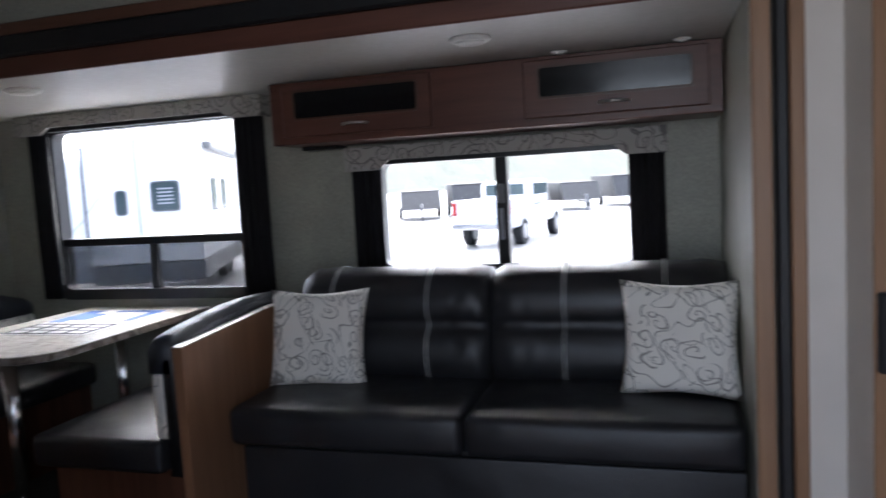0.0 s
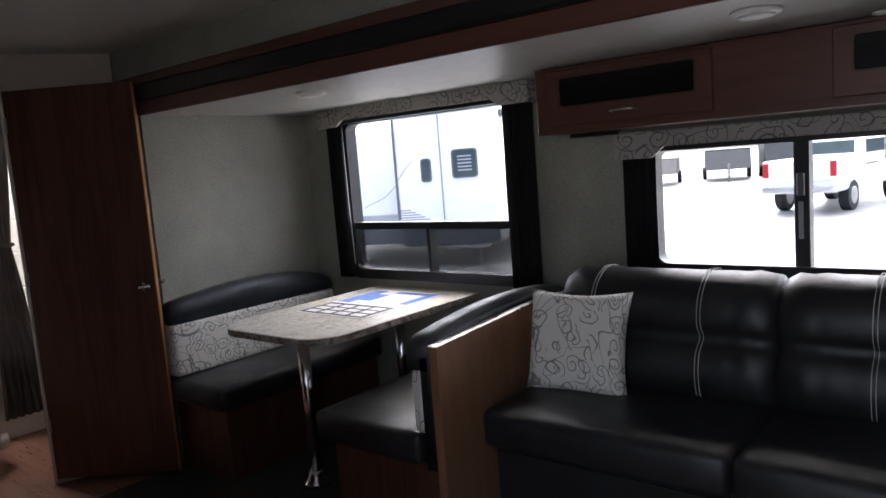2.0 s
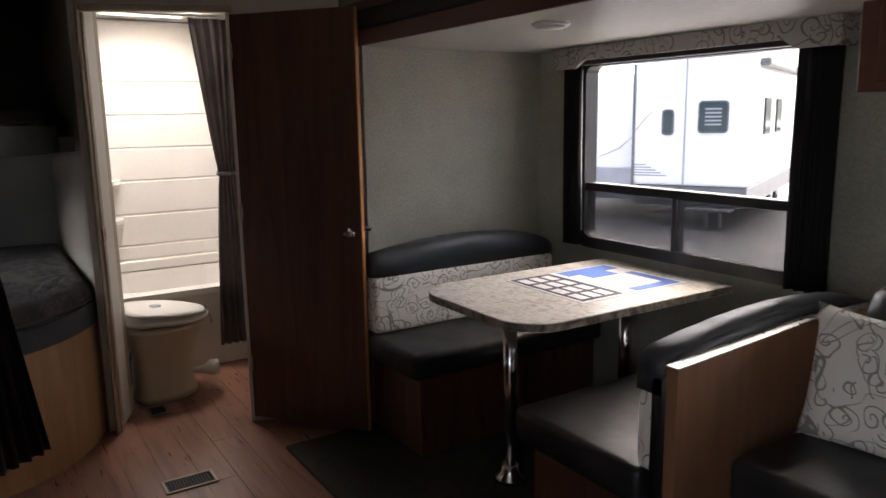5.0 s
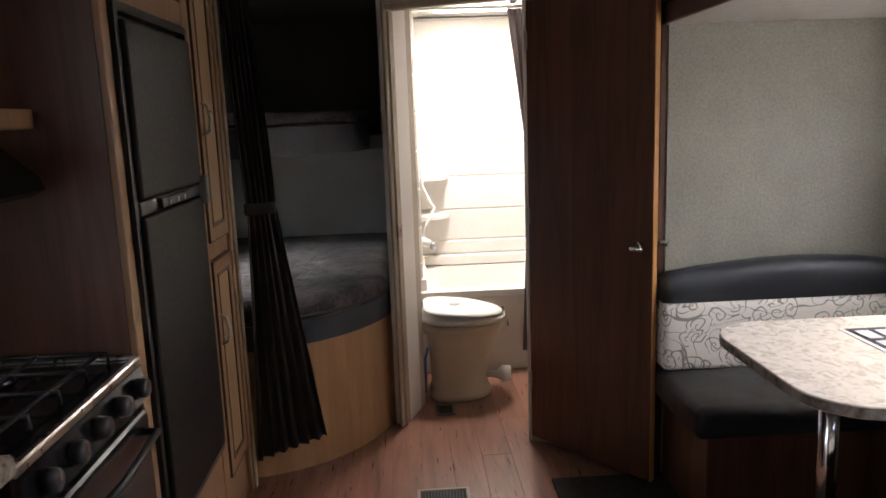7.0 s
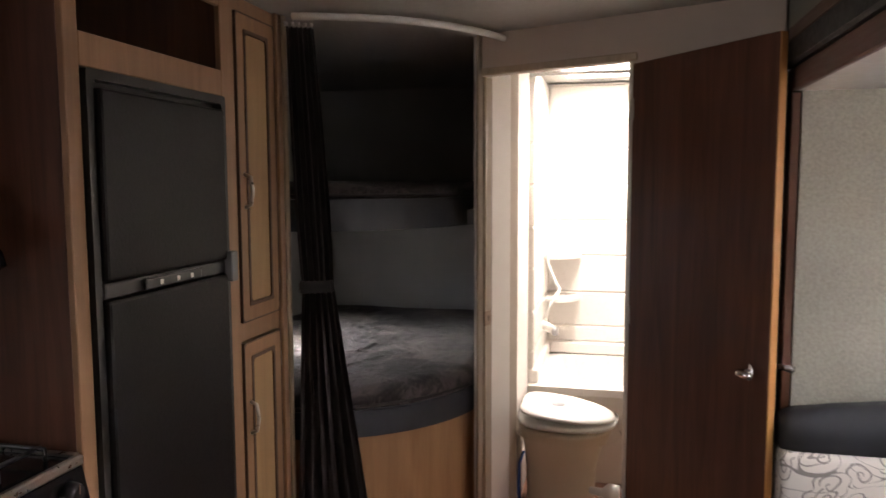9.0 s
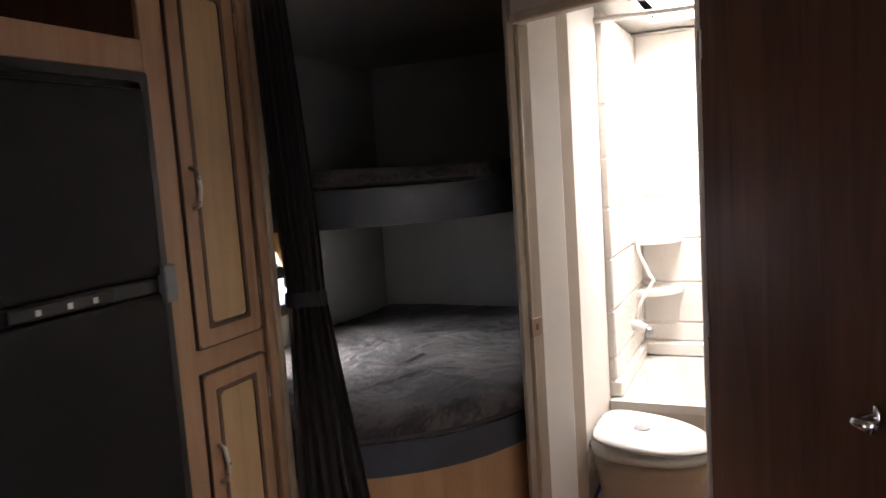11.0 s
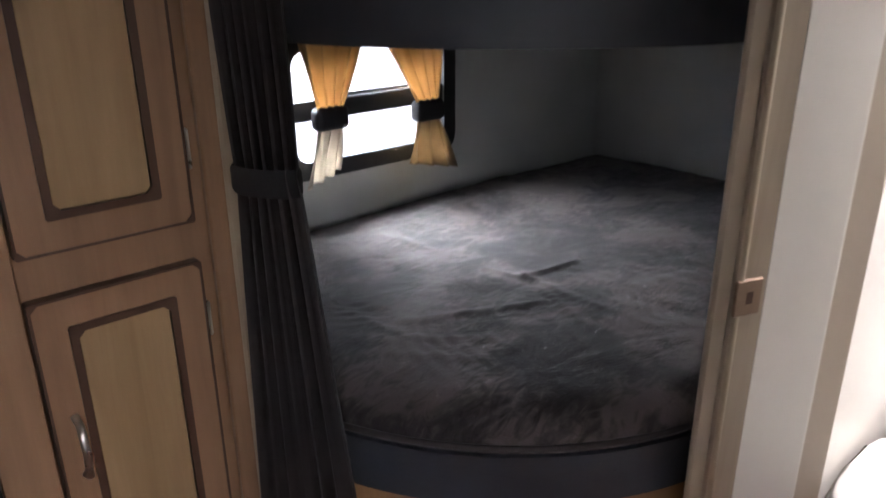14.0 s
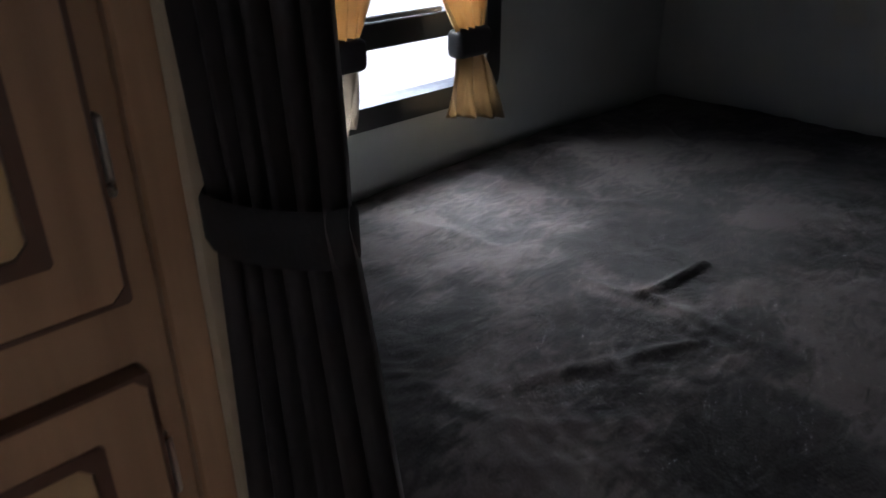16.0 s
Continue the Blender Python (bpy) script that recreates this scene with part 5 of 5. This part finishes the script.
local_box("bed_side", (-0.95, -1.1, 1.12), (-0.82, 1.0, 1.42), WHITE_PAINT, pu, PM, 0.03)
local_box("bed_side", (0.82, -1.1, 1.12), (0.95, 1.0, 1.42), WHITE_PAINT, pu, PM, 0.03)
local_box("tailgate", (-0.82, -1.12, 0.85), (0.82, -1.04, 1.42), WHITE_PAINT, pu, PM, 0.02)
local_box("cab", (-0.86, 1.0, 1.12), (0.86, 3.0, 1.95), WHITE_PAINT, pu, PM, 0.2, seg=4)
local_box("rear_window", (-0.65, 0.985, 1.48), (0.65, 1.0, 1.82), DARK_GLASS, pu, PM, 0.005)
local_box("side_window", (0.855, 1.25, 1.46), (0.872, 2.75, 1.82), DARK_GLASS, pu, PM, 0.003)
local_box("bumper", (-0.93, -1.28, 0.55), (0.93, -1.1, 0.76), CHROME, pu, PM, 0.04, seg=2)
for x in (-0.93, 0.78):
    local_box("tail_lamp", (x, -1.13, 0.98), (x + 0.15, -1.1, 1.36), RED, pu, PM, 0.01)
for x in (-0.83, 0.83):
    for y in (0.0, 3.5):
        wheel(pu, (x, y, 0.4), 0.4, 0.27, PM)


def cargo_trailer(m, at, k):
    """A dark parked box trailer: tapered front, tongue and wheels."""
    c = thing("parked_trailer", "dark parked cargo trailer in a row", "trailer", at, "row of parked trailers")
    h = 1.35 + 0.25 * (k % 3)
    bm = soft_box((-1.1, 0, 0.55), (1.1, 4.6, h), 0.05, 2, m)
    part("body", bm, TARP, c)
    b2 = bmesh.new()
    vs = cuboid(b2, (-1.08, -0.9, 0.6), (1.08, -0.001, h * 0.95))
    for v in vs:
        if v.co.y < -0.5 and v.co.z > 1:
            v.co.y += 0.7
    bmesh.ops.transform(b2, matrix=m, verts=b2.verts)
    part("nose", b2, TARP, c)
    local_box("tongue", (-0.08, -2.0, 0.45), (0.08, 0, 0.55), STEEL, c, m, 0.01)
    local_box("jack", (-0.05, -1.8, 0.0), (0.05, -1.7, 0.9), STEEL, c, m, 0.01)
    for x in (-1.12, 1.12):
        wheel(c, (x, 2.4, 0.33), 0.33, 0.2, m)


for k in range(16):
    at = (-15.5 + 2.75 * k, 36.0 + 1.7 * k + (k % 2), GZ)
    cargo_trailer(pose(*at, 0, 0, 20), at, k)
for k in range(5):
    at = (8.0 + 4.2 * k, 62.0 - 1.0 * k, GZ)
    cargo_trailer(pose(*at, 0, 0, 60), at, k + 1)

# ---- floor planks, last ----
PW, PL = 0.125, 2.2
bm0 = soft_box((0, 0, 0), (PL - 0.0008, PW - 0.0008, 0.0035), 0.0004)
bm0.normal_update()
proto = bpy.data.meshes.new("plank")
bm0.to_mesh(proto)
bm0.free()
proto.materials.append(PLANK)
rows_ = int(2.30 / PW)
for j in range(rows_):
    y = -0.30 + j * PW
    x = -5.25 - (0.37 * j) % PL
    while x < 1.6:
        lo, hi = max(x, -5.249), min(x + PL, 1.599)
        if hi - lo > 0.05:
            ob = new("plank", proto)
            ob.parent = floor
            ob.location = (lo, y, -0.0039)
            ob.scale = ((hi - lo) / PL, 1, 1)
        x += PL
